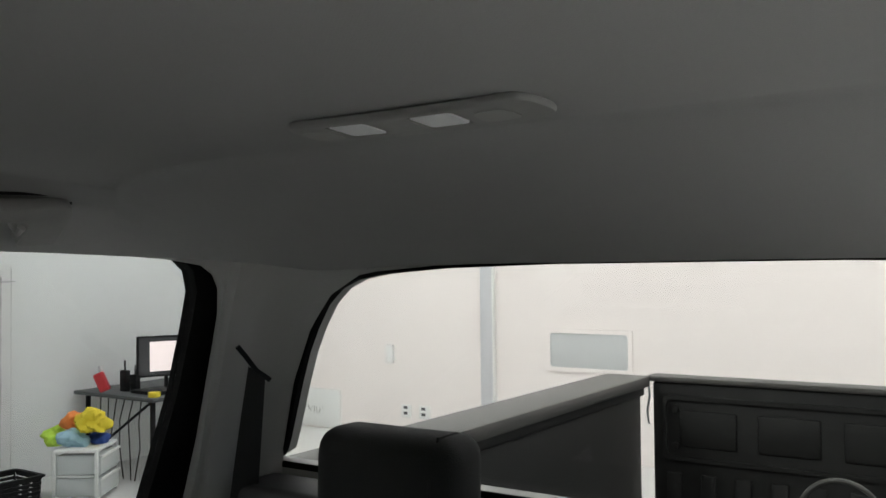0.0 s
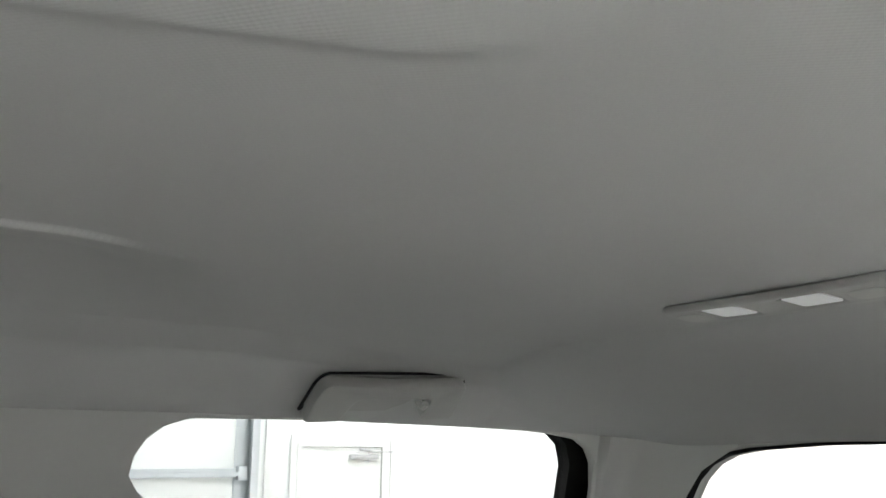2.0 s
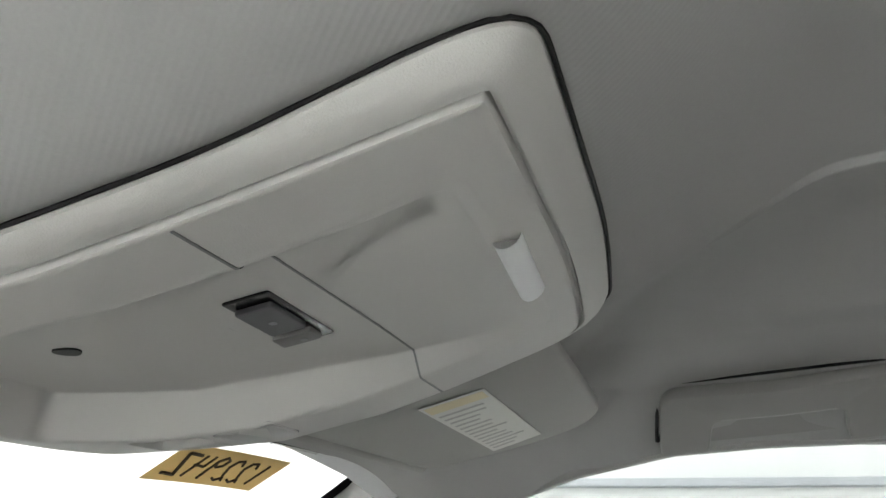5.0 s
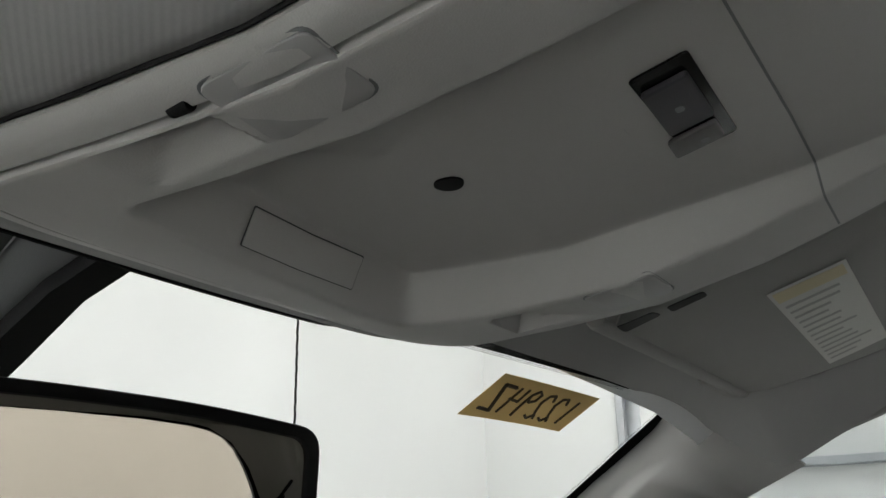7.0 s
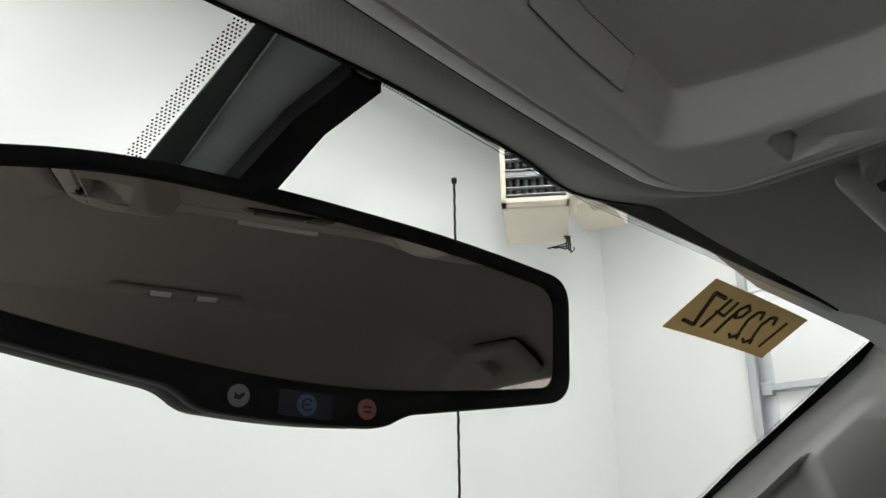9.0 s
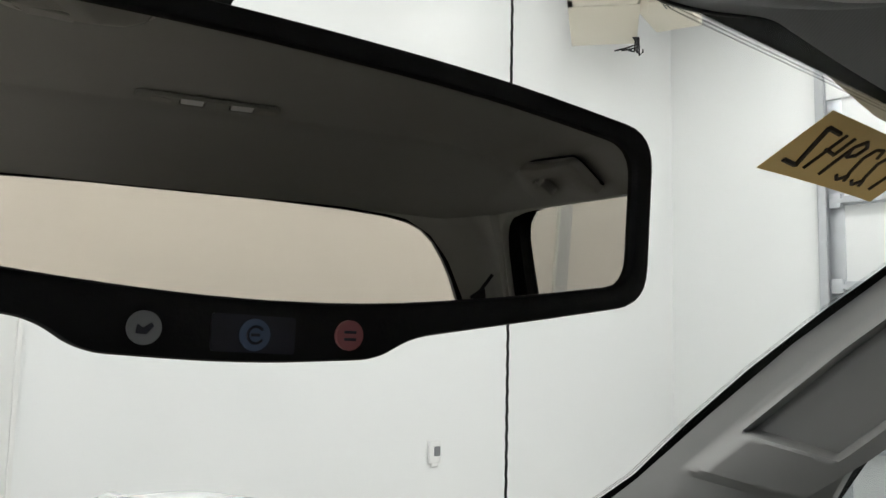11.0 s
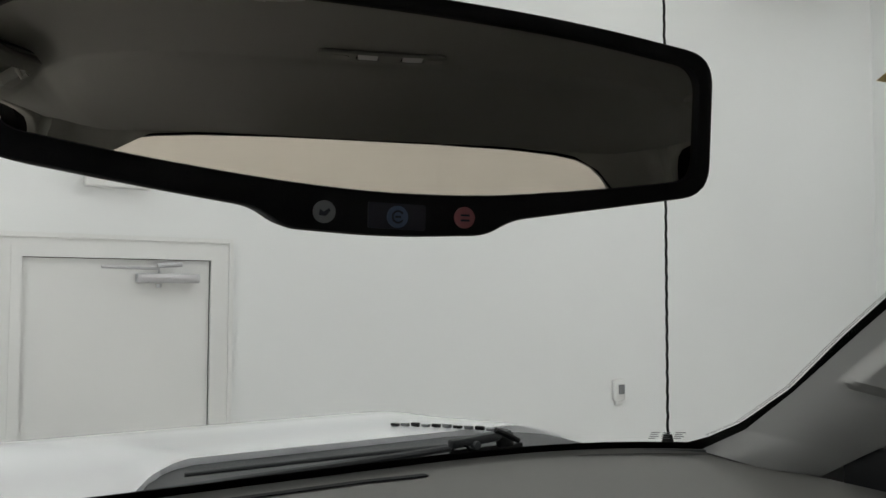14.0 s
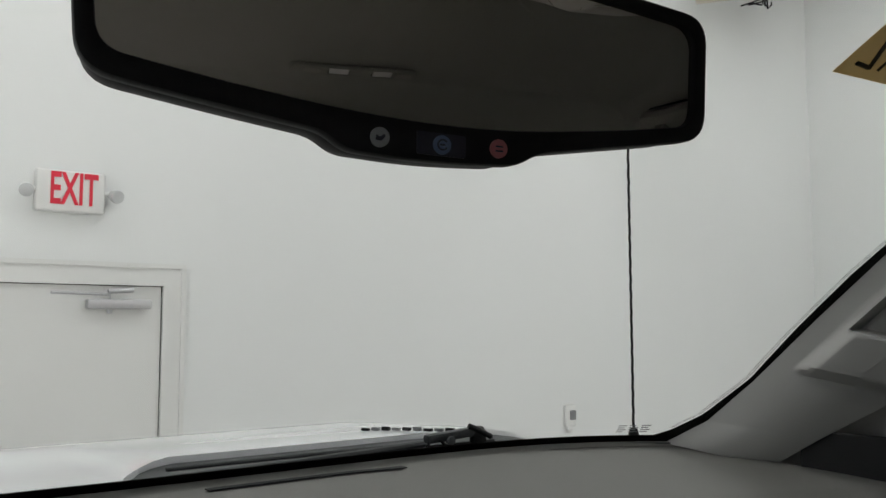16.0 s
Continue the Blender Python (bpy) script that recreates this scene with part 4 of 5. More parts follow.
FLAP = [(-0.042, 2.0390), (0.036, 2.0400), (0.036, 2.0545), (-0.042, 2.0535)]
part("flap", plate(round_poly(FLAP, 0.001), [], wall_lay, 0.0007, cuts=2, bevel=0.0003), M_CONSOLE, con)
part("flap_gap", plate(round_poly([(a * 1.012, c) for a, c in [(-0.042, 2.0387), (0.0361, 2.0397), (0.0361, 2.0551), (-0.042, 2.0541)]], 0.001), [], wall_lay, 0.0003, cuts=2), M_STEM, con, "thin dark gap round the flap")
for sgn in (1, -1):
    mx = (lambda a: a) if sgn < 0 else (lambda a: 0.001 - a)
    part("map_lens_gap", plate(round_poly([(mx(-0.1370), 0.4895), (mx(-0.1045), 0.4895), (mx(-0.1050), 0.5275), (mx(-0.1390), 0.5275)], 0.005), [], on_console(), 0.0002, cuts=2), M_STEMG, con)
    part("map_lens", plate(round_poly([(mx(-0.1362), 0.4902), (mx(-0.1053), 0.4902), (mx(-0.1058), 0.5268), (mx(-0.1382), 0.5268)], 0.005), [], on_console(), 0.0009, cuts=2, bevel=0.0004), M_MAPLENS, con, "pale rounded map light lens")
    if sgn < 0:
        part("bulb_tip", cyl((mx(-0.1335), 0.533, con_z(mx(-0.1335), 0.5345) + 0.001), (mx(-0.1335), 0.541, con_z(mx(-0.1335), 0.5345) + 0.001), 0.0026, bevel=0.0008), M_DARK, con, "small dark knob in the finger hollow")

# ---- sun visors ----
def visor(sgn):
    t = thing("sun_visor", "light grey folded sun visor" + (" with a printed warning label" if sgn > 0 else ""), "sun visor", "sun visors")
    out = round_poly([(0.255, 0.372), (0.575, 0.378), (0.628, 0.402), (0.655, 0.455), (0.662, 0.530), (0.640, 0.585), (0.48, 0.586), (0.300, 0.586), (0.245, 0.574)], [0.02, 0.04, 0.03, 0.03, 0.03, 0.02, 0.1, 0.03, 0.015])
    X = (lambda a: a) if sgn > 0 else (lambda a: 2 * CX - a)

    def lay(a, c, d):
        z = lerp([0.37, 0.45, 0.586], [2.112, 2.092, 2.060], c)
        edge = max(0.0, 1 - inside(a, c, out) / 0.012)
        return (X(a), c, z + d + 0.004 * edge * (1 if d < 0.006 else -1))
    part("body", plate(out, [], lay, 0.018, cuts=3, bevel=0.002), M_VISOR, t)
    if sgn > 0:
        q = [(0.330, 0.487), (0.321, 0.433), (0.583, 0.440), (0.610, 0.496)]
        lab = part("label", plate(q, [], lambda a, c, d: lay(a, c, 0.0005)[:2] + (lay(a, c, 0)[2] - 0.0012 - d,), 0.0003, cuts=2), M_LABEL, t, "white printed warning label")

        def on_label(s, v, d):
            a = Vector(q[0]).lerp(Vector(q[3]), s)
            c = Vector(q[1]).lerp(Vector(q[2]), s)
            p = a.lerp(c, v)
            return (X(p.x), p.y, lay(p.x, p.y, 0)[2] - 0.0016 - d)
        bars = bmesh.new()
        for i in range(13):
            s = 0.16 + i * 0.063
            w = 0.38 + 0.5 * random.random()
            plate([(s, 0.08), (s + 0.02, 0.08), (s + 0.02, w), (s, w)], [], on_label, 0.0002, bm=bars)
        part("print", bars, M_INKGREY, lab, "grey lines of small print")
        part("heading", plate([(0.02, 0.05), (0.11, 0.05), (0.11, 0.95), (0.02, 0.95)], [], on_label, 0.0002), M_YELLOW, lab, "yellow heading band")
    part("front_edge", cyl((X(0.262), 0.585, 2.0690), (X(0.640), 0.586, 2.0690), 0.0092, n=24, bevel=0.006), M_VISOR, t)
    for q4 in ([(0.262, 0.545), (0.274, 0.543), (0.280, 0.572), (0.266, 0.572)], [(0.262, 0.511), (0.273, 0.511), (0.277, 0.536), (0.264, 0.536)]):
        part("clip_slot", plate(round_poly(q4, 0.003), [], lambda a, c, d: lay(a, c, -0.0042 - d), 0.0006), M_DARK, t, "dark slot of the visor clip")
    part("pivot", box(min(X(0.545), X(0.640)), max(X(0.545), X(0.640)), 0.589, 0.604, 2.062, 2.082, 0.005), M_VISOR, t)


M_INKGREY = mat("grey_print", (0.44, 0.44, 0.42), 0.7, bump=0.0)
M_YELLOW = mat("yellow_print", (0.70, 0.63, 0.42), 0.7, bump=0.0)
visor(1)
visor(-1)

# ---- rear view mirror ----
mir = thing("rear_view_mirror", "black framed rear view mirror with three round buttons", "mirror")
MP, MN = Vector((-0.033, 0.724, 1.925)), Vector((-0.2295, -0.9719, -0.0523)).normalized()
MU = Vector((0, 0, 1)).cross(MN)
MU = (MU if MU.x > 0 else -MU).normalized()
MV = MU.cross(MN)
MV = (MV if MV.z > 0 else -MV).normalized()


def on_mirror(dd=0.0):
    return lambda a, c, d: MP + MU * a + MV * c - MN * (d + dd)


FRAME = round_poly([(-0.1535, 0.058), (-0.150, 0.0035), (-0.096, -0.0056), (-0.056, -0.0115), (-0.046, -0.0188), (-0.006, -0.0213), (0.0345, -0.0196), (0.0455, -0.0132), (0.108, -0.0040), (0.1405, 0.0010), (0.1415, 0.0625), (0.07, 0.0705), (-0.015, 0.0735), (-0.09, 0.0725)],
                   [0.016, 0.014, 0.05, 0.008, 0.008, 0.05, 0.008, 0.008, 0.05, 0.013, 0.014, 0.1, 0.1, 0.1], 6)
GLASS = round_poly([(-0.1455, 0.0525), (-0.1425, 0.0125), (-0.096, 0.0045), (-0.048, -0.0015), (-0.009, -0.0043), (0.033, -0.0040), (0.086, 0.0012), (0.1325, 0.0075), (0.1335, 0.0560), (0.07, 0.0635), (-0.015, 0.0665), (-0.085, 0.0655)],
                   [0.012, 0.010, 0.05, 0.05, 0.05, 0.05, 0.05, 0.010, 0.011, 0.1, 0.1, 0.1], 6)
part("frame", plate(FRAME, [GLASS], on_mirror(-0.003), 0.010, bevel=0.002), M_DARK, mir)
part("shell", plate([(a * 0.985, 0.025 + (c - 0.025) * 0.97) for a, c in FRAME], [], on_mirror(0.006), 0.024, bevel=0.006), M_DARK, mir)
part("glass", plate(GLASS, [], on_mirror(0.0), 0.004), M_MIRROR, mir, "dark dimmed mirror glass")
M_B1 = mat("button_white", (0.20, 0.205, 0.21), 0.5, bump=0.0)
M_B2 = mat("button_blue", (0.075, 0.11, 0.19), 0.5, bump=0.0)
M_B3 = mat("button_red", (0.33, 0.105, 0.11), 0.5, bump=0.0)
M_NAVY = mat("navy_field", (0.003, 0.0045, 0.016), 0.4, bump=0.0)
for (a, c), m, lab in (((-0.0318, -0.0124), M_B1, "grey round button"), ((-0.0035, -0.0134), M_B2, "blue round button"), ((0.0240, -0.0128), M_B3, "red round button")):
    circle = [(a + 0.0042 * math.cos(k), c + 0.0042 * math.sin(k)) for k in span(0, 2 * math.pi, 29)[:-1]]
    bt = part("button", plate(circle, [], on_mirror(-0.0042), 0.002), m, mir, lab)
    sym = bmesh.new()
    if m is M_B3:
        for dc in (-0.0011, 0.0009):
            plate([(a - 0.0018, c + dc - 0.0004), (a + 0.0018, c + dc - 0.0004), (a + 0.0018, c + dc + 0.0004), (a - 0.0018, c + dc + 0.0004)], [], on_mirror(-0.0046), 0.0005, bm=sym)
    elif m is M_B2:
        tube([on_mirror(-0.0046)(a + 0.0022 * math.cos(k), c + 0.0022 * math.sin(k), 0) for k in span(0.6, 5.7, 16)], 0.0004, 5, bm=sym)
        plate([(a - 0.0012, c - 0.0004), (a + 0.0012, c - 0.0004), (a + 0.0012, c + 0.0004), (a - 0.0012, c + 0.0004)], [], on_mirror(-0.0046), 0.0005, bm=sym)
    else:
        plate(round_poly([(a - 0.0022, c - 0.0014), (a + 0.0004, c - 0.0016), (a + 0.0022, c + 0.0004), (a + 0.0016, c + 0.0014), (a - 0.0004, c), (a - 0.0018, c + 0.0010)], 0.0003), [], on_mirror(-0.0046), 0.0005, bm=sym)
    part("symbol", sym, M_NAVY, bt)
part("display_field", plate(round_poly([(-0.0150, -0.0178), (0.0080, -0.0184), (0.0080, -0.0086), (-0.0150, -0.0080)], 0.001), [], on_mirror(-0.0036), 0.0015), M_NAVY, mir)
# stalk and cover on the glass
part("stalk", tube([MP + MU * -0.02 + MV * 0.03 - MN * 0.025, MP + MU * -0.025 + MV * 0.055 - MN * 0.045, shield(-0.075, 0.17, -0.010)], 0.011, 12), M_DARK, mir)


def cover(left, right, v0, v1, h, ramp=0.12):
    """A raised cover that lies on the glass, between two edges given down its length."""
    def f(s, v):
        u0, u1 = lerp([0.0, 0.045, 0.11, 0.22], left, v), lerp([0.0, 0.045, 0.11, 0.22], right, v)
        hgt = h * step(0.0, ramp, s) * (1 - step(0.88, 1.0, s)) * step(v0 - 0.001, v0 + 0.006, v)
        return shield(u0 + (u1 - u0) * s, v, 0.0) - Vector((0, 0.5, 0.86)) * hgt
    return sheet(f, sorted(span(0, 0.12, 6) + span(0.13, 0.87, 14) + span(0.88, 1, 6)), span(v0, v1, 24), 0.002)


part("wiring_cover", cover([-0.1085, -0.1045, -0.0985, -0.092], [-0.058, -0.068, -0.072, -0.072], -0.03, 0.22, 0.010, 0.8), M_STEMG, mir, "grey wiring cover")
part("sensor_cover", cover([-0.0640, -0.0755, -0.0780, -0.079], [-0.0320, -0.0445, -0.0410, -0.041], -0.004, 0.22, 0.018), M_DARK, mir, "black sensor cover with a bend")
part("tag", plate(round_poly([(-0.066, -0.022), (-0.046, -0.020), (-0.044, 0.002), (-0.064, 0.002)], 0.006), [], lambda a, c, d: shield(a, c, -0.006) - Vector((0, 0.5, 0.86)) * (0.012 + d), 0.001, cuts=1), M_GREEN, mir, "bright green tag")

# ---- paper on the windshield ----
paper = thing("stock_card", "tan card with handwritten numbers taped to the windshield", "card")


def on_shield(x, y, out):
    u, v = 0.5, 0.1
    for _ in range(12):
        p = shield(u, v, out)
        v += (y - p.y) / 0.72
        u += (x - p.x) / 0.70
    return shield(u, v, out)


Q = [(0.407, 0.733), (0.595, 0.7235), (0.595, 0.773), (0.413, 0.788)]     # far inner, far outer, near outer, near inner


def on_card(s, t, d):
    a = Vector(Q[0]).lerp(Vector(Q[1]), s)
    c = Vector(Q[3]).lerp(Vector(Q[2]), s)
    p = a.lerp(c, t)
    return on_shield(p.x, p.y, -0.002 - d)


part("card", plate([(0, 0), (1, 0), (1, 1), (0, 1)], [], on_card, 0.0004, cuts=3), M_PAPER, paper)
STROKES = {"1": [[(0.5, 0.95), (0.5, 0.05)]],
           "2": [[(0.15, 0.75), (0.35, 0.95), (0.7, 0.9), (0.78, 0.65), (0.5, 0.3), (0.2, 0.05), (0.35, 0.2), (0.6, 0.02), (0.9, 0.12)]],
           "9": [[(0.8, 0.75), (0.55, 0.55), (0.25, 0.65), (0.25, 0.88), (0.55, 0.98), (0.8, 0.8), (0.78, 0.4), (0.7, 0.02)]],
           "4": [[(0.25, 0.95), (0.2, 0.5), (0.85, 0.55)], [(0.75, 0.95), (0.7, 0.05)]],
           "Z": [[(0.1, 0.92), (0.85, 0.95), (0.2, 0.06), (0.95, 0.1)]]}
ink = bmesh.new()
for i, ch in enumerate("12294Z"):
    for line in STROKES[ch]:
        pts = []
        for (a0, b0), (a1, b1) in zip(line, line[1:]):
            for k in range(6):
                f = k / 5
                a, c = a0 + (a1 - a0) * f, b0 + (b1 - b0) * f
                pts.append(on_card(0.93 - (i + a) * 0.143, 0.16 + 0.68 * (1 - c), 0.0007))
        tube(pts, 0.0016 if ch != "Z" else 0.0022, 5, bm=ink)
part("writing", ink, M_INK, paper, "dark handwritten marker numbers")

# ---- seats ----
def soft_box(x0, x1, y0, y1, z0, z1, r, lean=0.0):
    b = box(x0, x1, y0, y1, z0, z1, r, 4)
    for v in b.verts:
        v.co.y += (v.co.z - z0) * -lean
    return b


bench = thing("rear_bench", "dark grey cloth rear bench seat", "seat")
part("backrest", soft_box(CX - 0.70, CX + 0.70, -1.06, -0.90, 1.05, 1.66, 0.05, 0.08), M_SEAT, bench)
part("cushion", soft_box(CX - 0.70, CX + 0.70, -0.95, -0.45, 0.95, 1.08, 0.05), M_SEAT, bench)
part("parcel_shelf", soft_box(CX - 0.76, CX + 0.76, -1.14, -1.02, 1.60, 1.70, 0.02), M_DARK, bench)
for x, dz in ((0.383, 0.0), (-0.33, -0.10)):
    h = part("headrest", soft_box(x - 0.124, x + 0.124, -1.03, -0.925, 1.68 + dz, 1.834 + dz, 0.035, 0.05), M_SEAT, bench, "dark cloth headrest")
    part("seam", tube([(x - 0.09, -0.926, 1.71 + dz), (x - 0.09, -0.932, 1.78 + dz), (x - 0.09, -0.955, 1.833 + dz), (x - 0.09, -1.00, 1.833 + dz)], 0.003), M_SEAT, h)
    for k in (-0.05, 0.05):
        part("post", cyl((x + k, -0.98, 1.55 + dz), (x + k, -0.985, 1.70 + dz), 0.006), M_ALU, h)
for x in (0.44, -0.40):
    s = thing("front_seat", "dark grey cloth front seat with headrest", "seat", "front seats")
    part("cushion", soft_box(x - 0.26, x + 0.26, -0.10, 0.42, 1.0, 1.12, 0.05), M_SEAT, s)
    part("backrest", soft_box(x - 0.25, x + 0.25, -0.14, 0.0, 1.08, 1.68, 0.06, 0.2), M_SEAT, s)
    h = part("headrest", soft_box(x - 0.13, x + 0.13, -0.31, -0.20, 1.70, 1.885, 0.045, 0.08), M_SEAT, s)
    for k in (-0.05, 0.05):
        part("post", cyl((x + k, -0.245, 1.55), (x + k, -0.25, 1.72), 0.006), M_ALU, h)
belt = thing("seat_belt", "dark grey webbing seat belt from a black guide", "seat belt")
part("guide", tube([(0.752, -1.022, 1.935), (0.744, -1.036, 1.915), (0.733, -1.048, 1.892), (0.718, -1.066, 1.875)], 0.0045, 8), M_DARK, belt, "black belt guide")
part("webbing", sheet(lambda s, t: Vector((0.742 + 0.02 * t, -1.038 - 0.0 * t, 1.90)).lerp(Vector((0.722, -1.058, 1.878)), s).lerp(Vector((0.770, -0.985, 1.45)).lerp(Vector((0.735, -1.03, 1.45)), s), t), span(0, 1, 4), span(0, 1, 12), 0.002), M_SEAT, belt)

# ---- workshop fittings ----
def text_mesh(word, size, thick, material, name, parent, m, label=""):
    cu = bpy.data.curves.new("lettering", "FONT")
    cu.body, cu.size, cu.extrude, cu.align_x, cu.align_y = word, size, thick, "CENTER", "CENTER"
    cu.offset = size * 0.018
    tmp = bpy.data.objects.new("lettering", cu)
    me = bpy.data.meshes.new_from_object(tmp)
    bpy.data.objects.remove(tmp)
    bpy.data.curves.remove(cu)
    me.transform(m)
    me.materials.clear()
    me.materials.append(material)
    ob = new(name, me)
    ob.parent = parent
    if label:
        ob["label"] = label
    return ob


def steel_door(name, lay, w, h, label, bar=False, flip=1):
    """A flush door in a steel frame; lay(a, c, d): along the wall, up, out of the wall."""
    t = tagged(new(name), label, "door", kind="structure")
    part("leaf", plate([(0.004, 0.008), (w - 0.004, 0.008), (w - 0.004, h - 0.004), (0.004, h - 0.004)], [], lambda a, c, d: lay(a, c, -0.045 + d), 0.04), M_DOOR, t)
    o = [(-0.05, 0.0), (-0.05, h + 0.05), (w + 0.05, h + 0.05), (w + 0.05, 0.0), (w, 0), (w, h), (0, h), (0, 0)]
    part("frame", plate(o, [], lambda a, c, d: lay(a, c, -0.02 + d), 0.04), M_DOOR, t)
    o = [(-0.12, 0.0), (-0.12, h + 0.115), (w + 0.12, h + 0.115), (w + 0.12, 0.0), (w + 0.05, 0), (w + 0.05, h + 0.05), (-0.05, h + 0.05), (-0.05, 0)]
    part("casing", plate(o, [], lambda a, c, d: lay(a, c, d), 0.012), M_DOOR, t)
    part("casing_edge", plate([(-0.125, 0.0), (-0.125, h + 0.12), (w + 0.125, h + 0.12), (w + 0.125, 0.0), (w + 0.10, 0), (w + 0.10, h + 0.096), (-0.10, h + 0.096), (-0.10, 0)], [], lambda a, c, d: lay(a, c, 0.012 + d), 0.010), M_DOOR, t)
    o = [(0, 0), (0, h), (w, h), (w, 0), (w - 0.008, 0), (w - 0.008, h - 0.008), (0.008, h - 0.008), (0.008, 0)]
    part("gap", plate(o, [], lambda a, c, d: lay(a, c, -0.008 + d), 0.002), M_RUBBER, t)
    c0 = w - 0.40 if flip > 0 else 0.06
    cl = part("closer", plate(round_poly([(c0, h - 0.125), (c0 + 0.33, h - 0.125), (c0 + 0.33, h - 0.075), (c0, h - 0.075)], 0.012), [], lambda a, c, d: lay(a, c, -0.004 + d), 0.055, bevel=0.006), M_ALU, t, "grey metal door closer")
    part("closer_knob", cyl(lay(c0 + 0.115, h - 0.13, 0.03), lay(c0 + 0.115, h - 0.15, 0.03), 0.014), M_ALU, cl)
    part("closer_arm", tube([lay(c0 + 0.115, h - 0.075, 0.03), lay(c0 + 0.115, h - 0.05, 0.03), lay(c0 - 0.18, h - 0.045, 0.06)], 0.008), M_ALU, cl)
    part("closer_foot", tube([lay(c0 + 0.10, h - 0.035, 0.05), lay(c0 + 0.23, h - 0.025, 0.045)], 0.013), M_ALU, cl)
    if bar:
        part("push_bar", plate(round_poly([(0.04, 0.98), (w - 0.04, 0.98), (w - 0.04, 1.04), (0.04, 1.04)], 0.01), [], lambda a, c, d: lay(a, c, -0.004 + d), 0.06, bevel=0.01), M_ALU, t, "metal push bar")
    else:
        part("lever", tube([lay(0.07, 1.0, 0.0), lay(0.07, 1.0, 0.05), lay(0.19, 1.0, 0.05)], 0.010), M_ALU, t, "metal door lever")
    part("outside_panel", plate([(-0.2, -0.1), (w + 0.2, -0.1), (w + 0.2, h + 0.2), (-0.2, h + 0.2)], [], lambda a, c, d: lay(a, c, -0.20 - d), 0.02), M_DOOR, t)
    return t


steel_door("door_1", lambda a, c, d: (DF0 + a, Y1 - d, c), DF1 - DF0, DFH, "white painted steel door with a grey closer")
steel_door("door_2", lambda a, c, d: (X1 - d, DR0 + a, c), DR1 - DR0, DFH, "white painted steel door with a push bar", True, -1)

sign = thing("exit_sign", "white exit sign with red letters and two small lamps", "exit sign")
SX0, SX1, SZ0, SZ1 = 0.742, 1.080, 2.412, 2.622
part("housing", box(SX0, SX1, Y1 - 0.055, Y1, SZ0, SZ1, 0.012, 3), M_WHITE, sign)
text_mesh("EXIT", 0.205, 0.002, M_RED, "letters", sign, Matrix.Translation(((SX0 + SX1) / 2 + 0.012, Y1 - 0.058, (SZ0 + SZ1) / 2 + 0.004)) @ Matrix.Rotation(radians(90), 4, "X") @ Matrix.Diagonal((0.56, 1.12, 1, 1)), "red letters")
for x, s in ((SX0 - 0.04, -1), (SX1 + 0.04, 1)):
    hd = part("lamp_head", cyl((x, Y1 - 0.045, 2.515), (x + s * 0.012, Y1 - 0.10, 2.50), 0.030, 0.036, bevel=0.008), M_PANE, sign, "small round grey emergency lamp")
    part("lamp_arm", cyl((x - s * 0.045, Y1 - 0.03, 2.52), (x, Y1 - 0.05, 2.515), 0.012), M_WHITE, hd)

th = thing("thermostat", "small white wall thermostat with a grey display", "thermostat", "thermostats")
part("body", box(4.45, 4.56, Y1 - 0.03, Y1, 1.085, 1.245, 0.012), M_WHITE, th)
part("display", box(4.488, 4.55, Y1 - 0.034, Y1 - 0.028, 1.135, 1.205, 0.002), M_STEMG, th, "grey display")
part("base", box(4.47, 4.54, Y1 - 0.022, Y1, 1.06, 1.09, 0.004), M_WHITE, th)

# unit heater under the roof
heater = thing("unit_heater", "beige hanging unit heater with a black grille", "heater")
HM = Matrix.Translation((4.40, 3.57, 4.17)) @ Matrix.Rotation(math.atan2(-0.833, 0.554), 4, "Z")
W = 0.235


def hpart(name, b, m, label="", par=None):
    bmesh.ops.transform(b, matrix=HM, verts=b.verts)
    return part(name, b, m, par or heater, label)


b = box(-W, W, 0.10, 0.86, 0.0, 0.72, 0.008)
for x0, x1, z0, z1 in ((-W, -W + 0.035, 0, 0.72), (W - 0.02, W, 0, 0.72), (-W, W, 0.0, 0.035), (-W, W, 0.68, 0.72)):
    box(x0, x1, 0.0, 0.12, z0, z1, 0.003, bm=b)
hpart("casing", b, M_BEIGE)
hpart("cavity", box(-W + 0.03, W - 0.018, 0.088, 0.099, 0.03, 0.69), M_DARK, "dark interior")
for i in range(5):
    z = 0.06 + i * 0.135
    hpart("louvre", box(-W + 0.033, W - 0.02, 0.01, 0.05, z, z + 0.006), M_ALU)
    hpart("louvre", box(-W + 0.033, W - 0.02, 0.01, 0.05, z + 0.055, z + 0.061), M_ALU)
for row in range(3):
    for i in range(7):
        x = -W + 0.062 + i * 0.056
        hpart("fin_tube", cyl((x, 0.07, 0.075 + row * 0.22), (x, 0.07, 0.20 + row * 0.22), 0.016, n=10, bevel=0.006), M_STEM)
    hpart("cross_rail", box(-W + 0.033, W - 0.02, 0.03, 0.08, 0.215 + row * 0.22, 0.245 + row * 0.22, 0.004), M_ALU)
hpart("side_box", box(W, W + 0.06, 0.10, 0.45, 0.06, 0.34, 0.006), M_BEIGE)
for k in range(5):
    pts = [(W - 0.03 + 0.01 * k, 0.72, 0.0), (W + 0.02 * math.sin(k * 2.1), 0.70 + 0.02 * k, -0.06 - 0.015 * k), (W - 0.08 + 0.03 * k, 0.72, -0.10 + 0.02 * math.cos(k)), (W - 0.16 + 0.05 * k, 0.74, -0.09)]
    hpart("cable", tube(pts, 0.006, 6), M_DARK, "loose black cable")
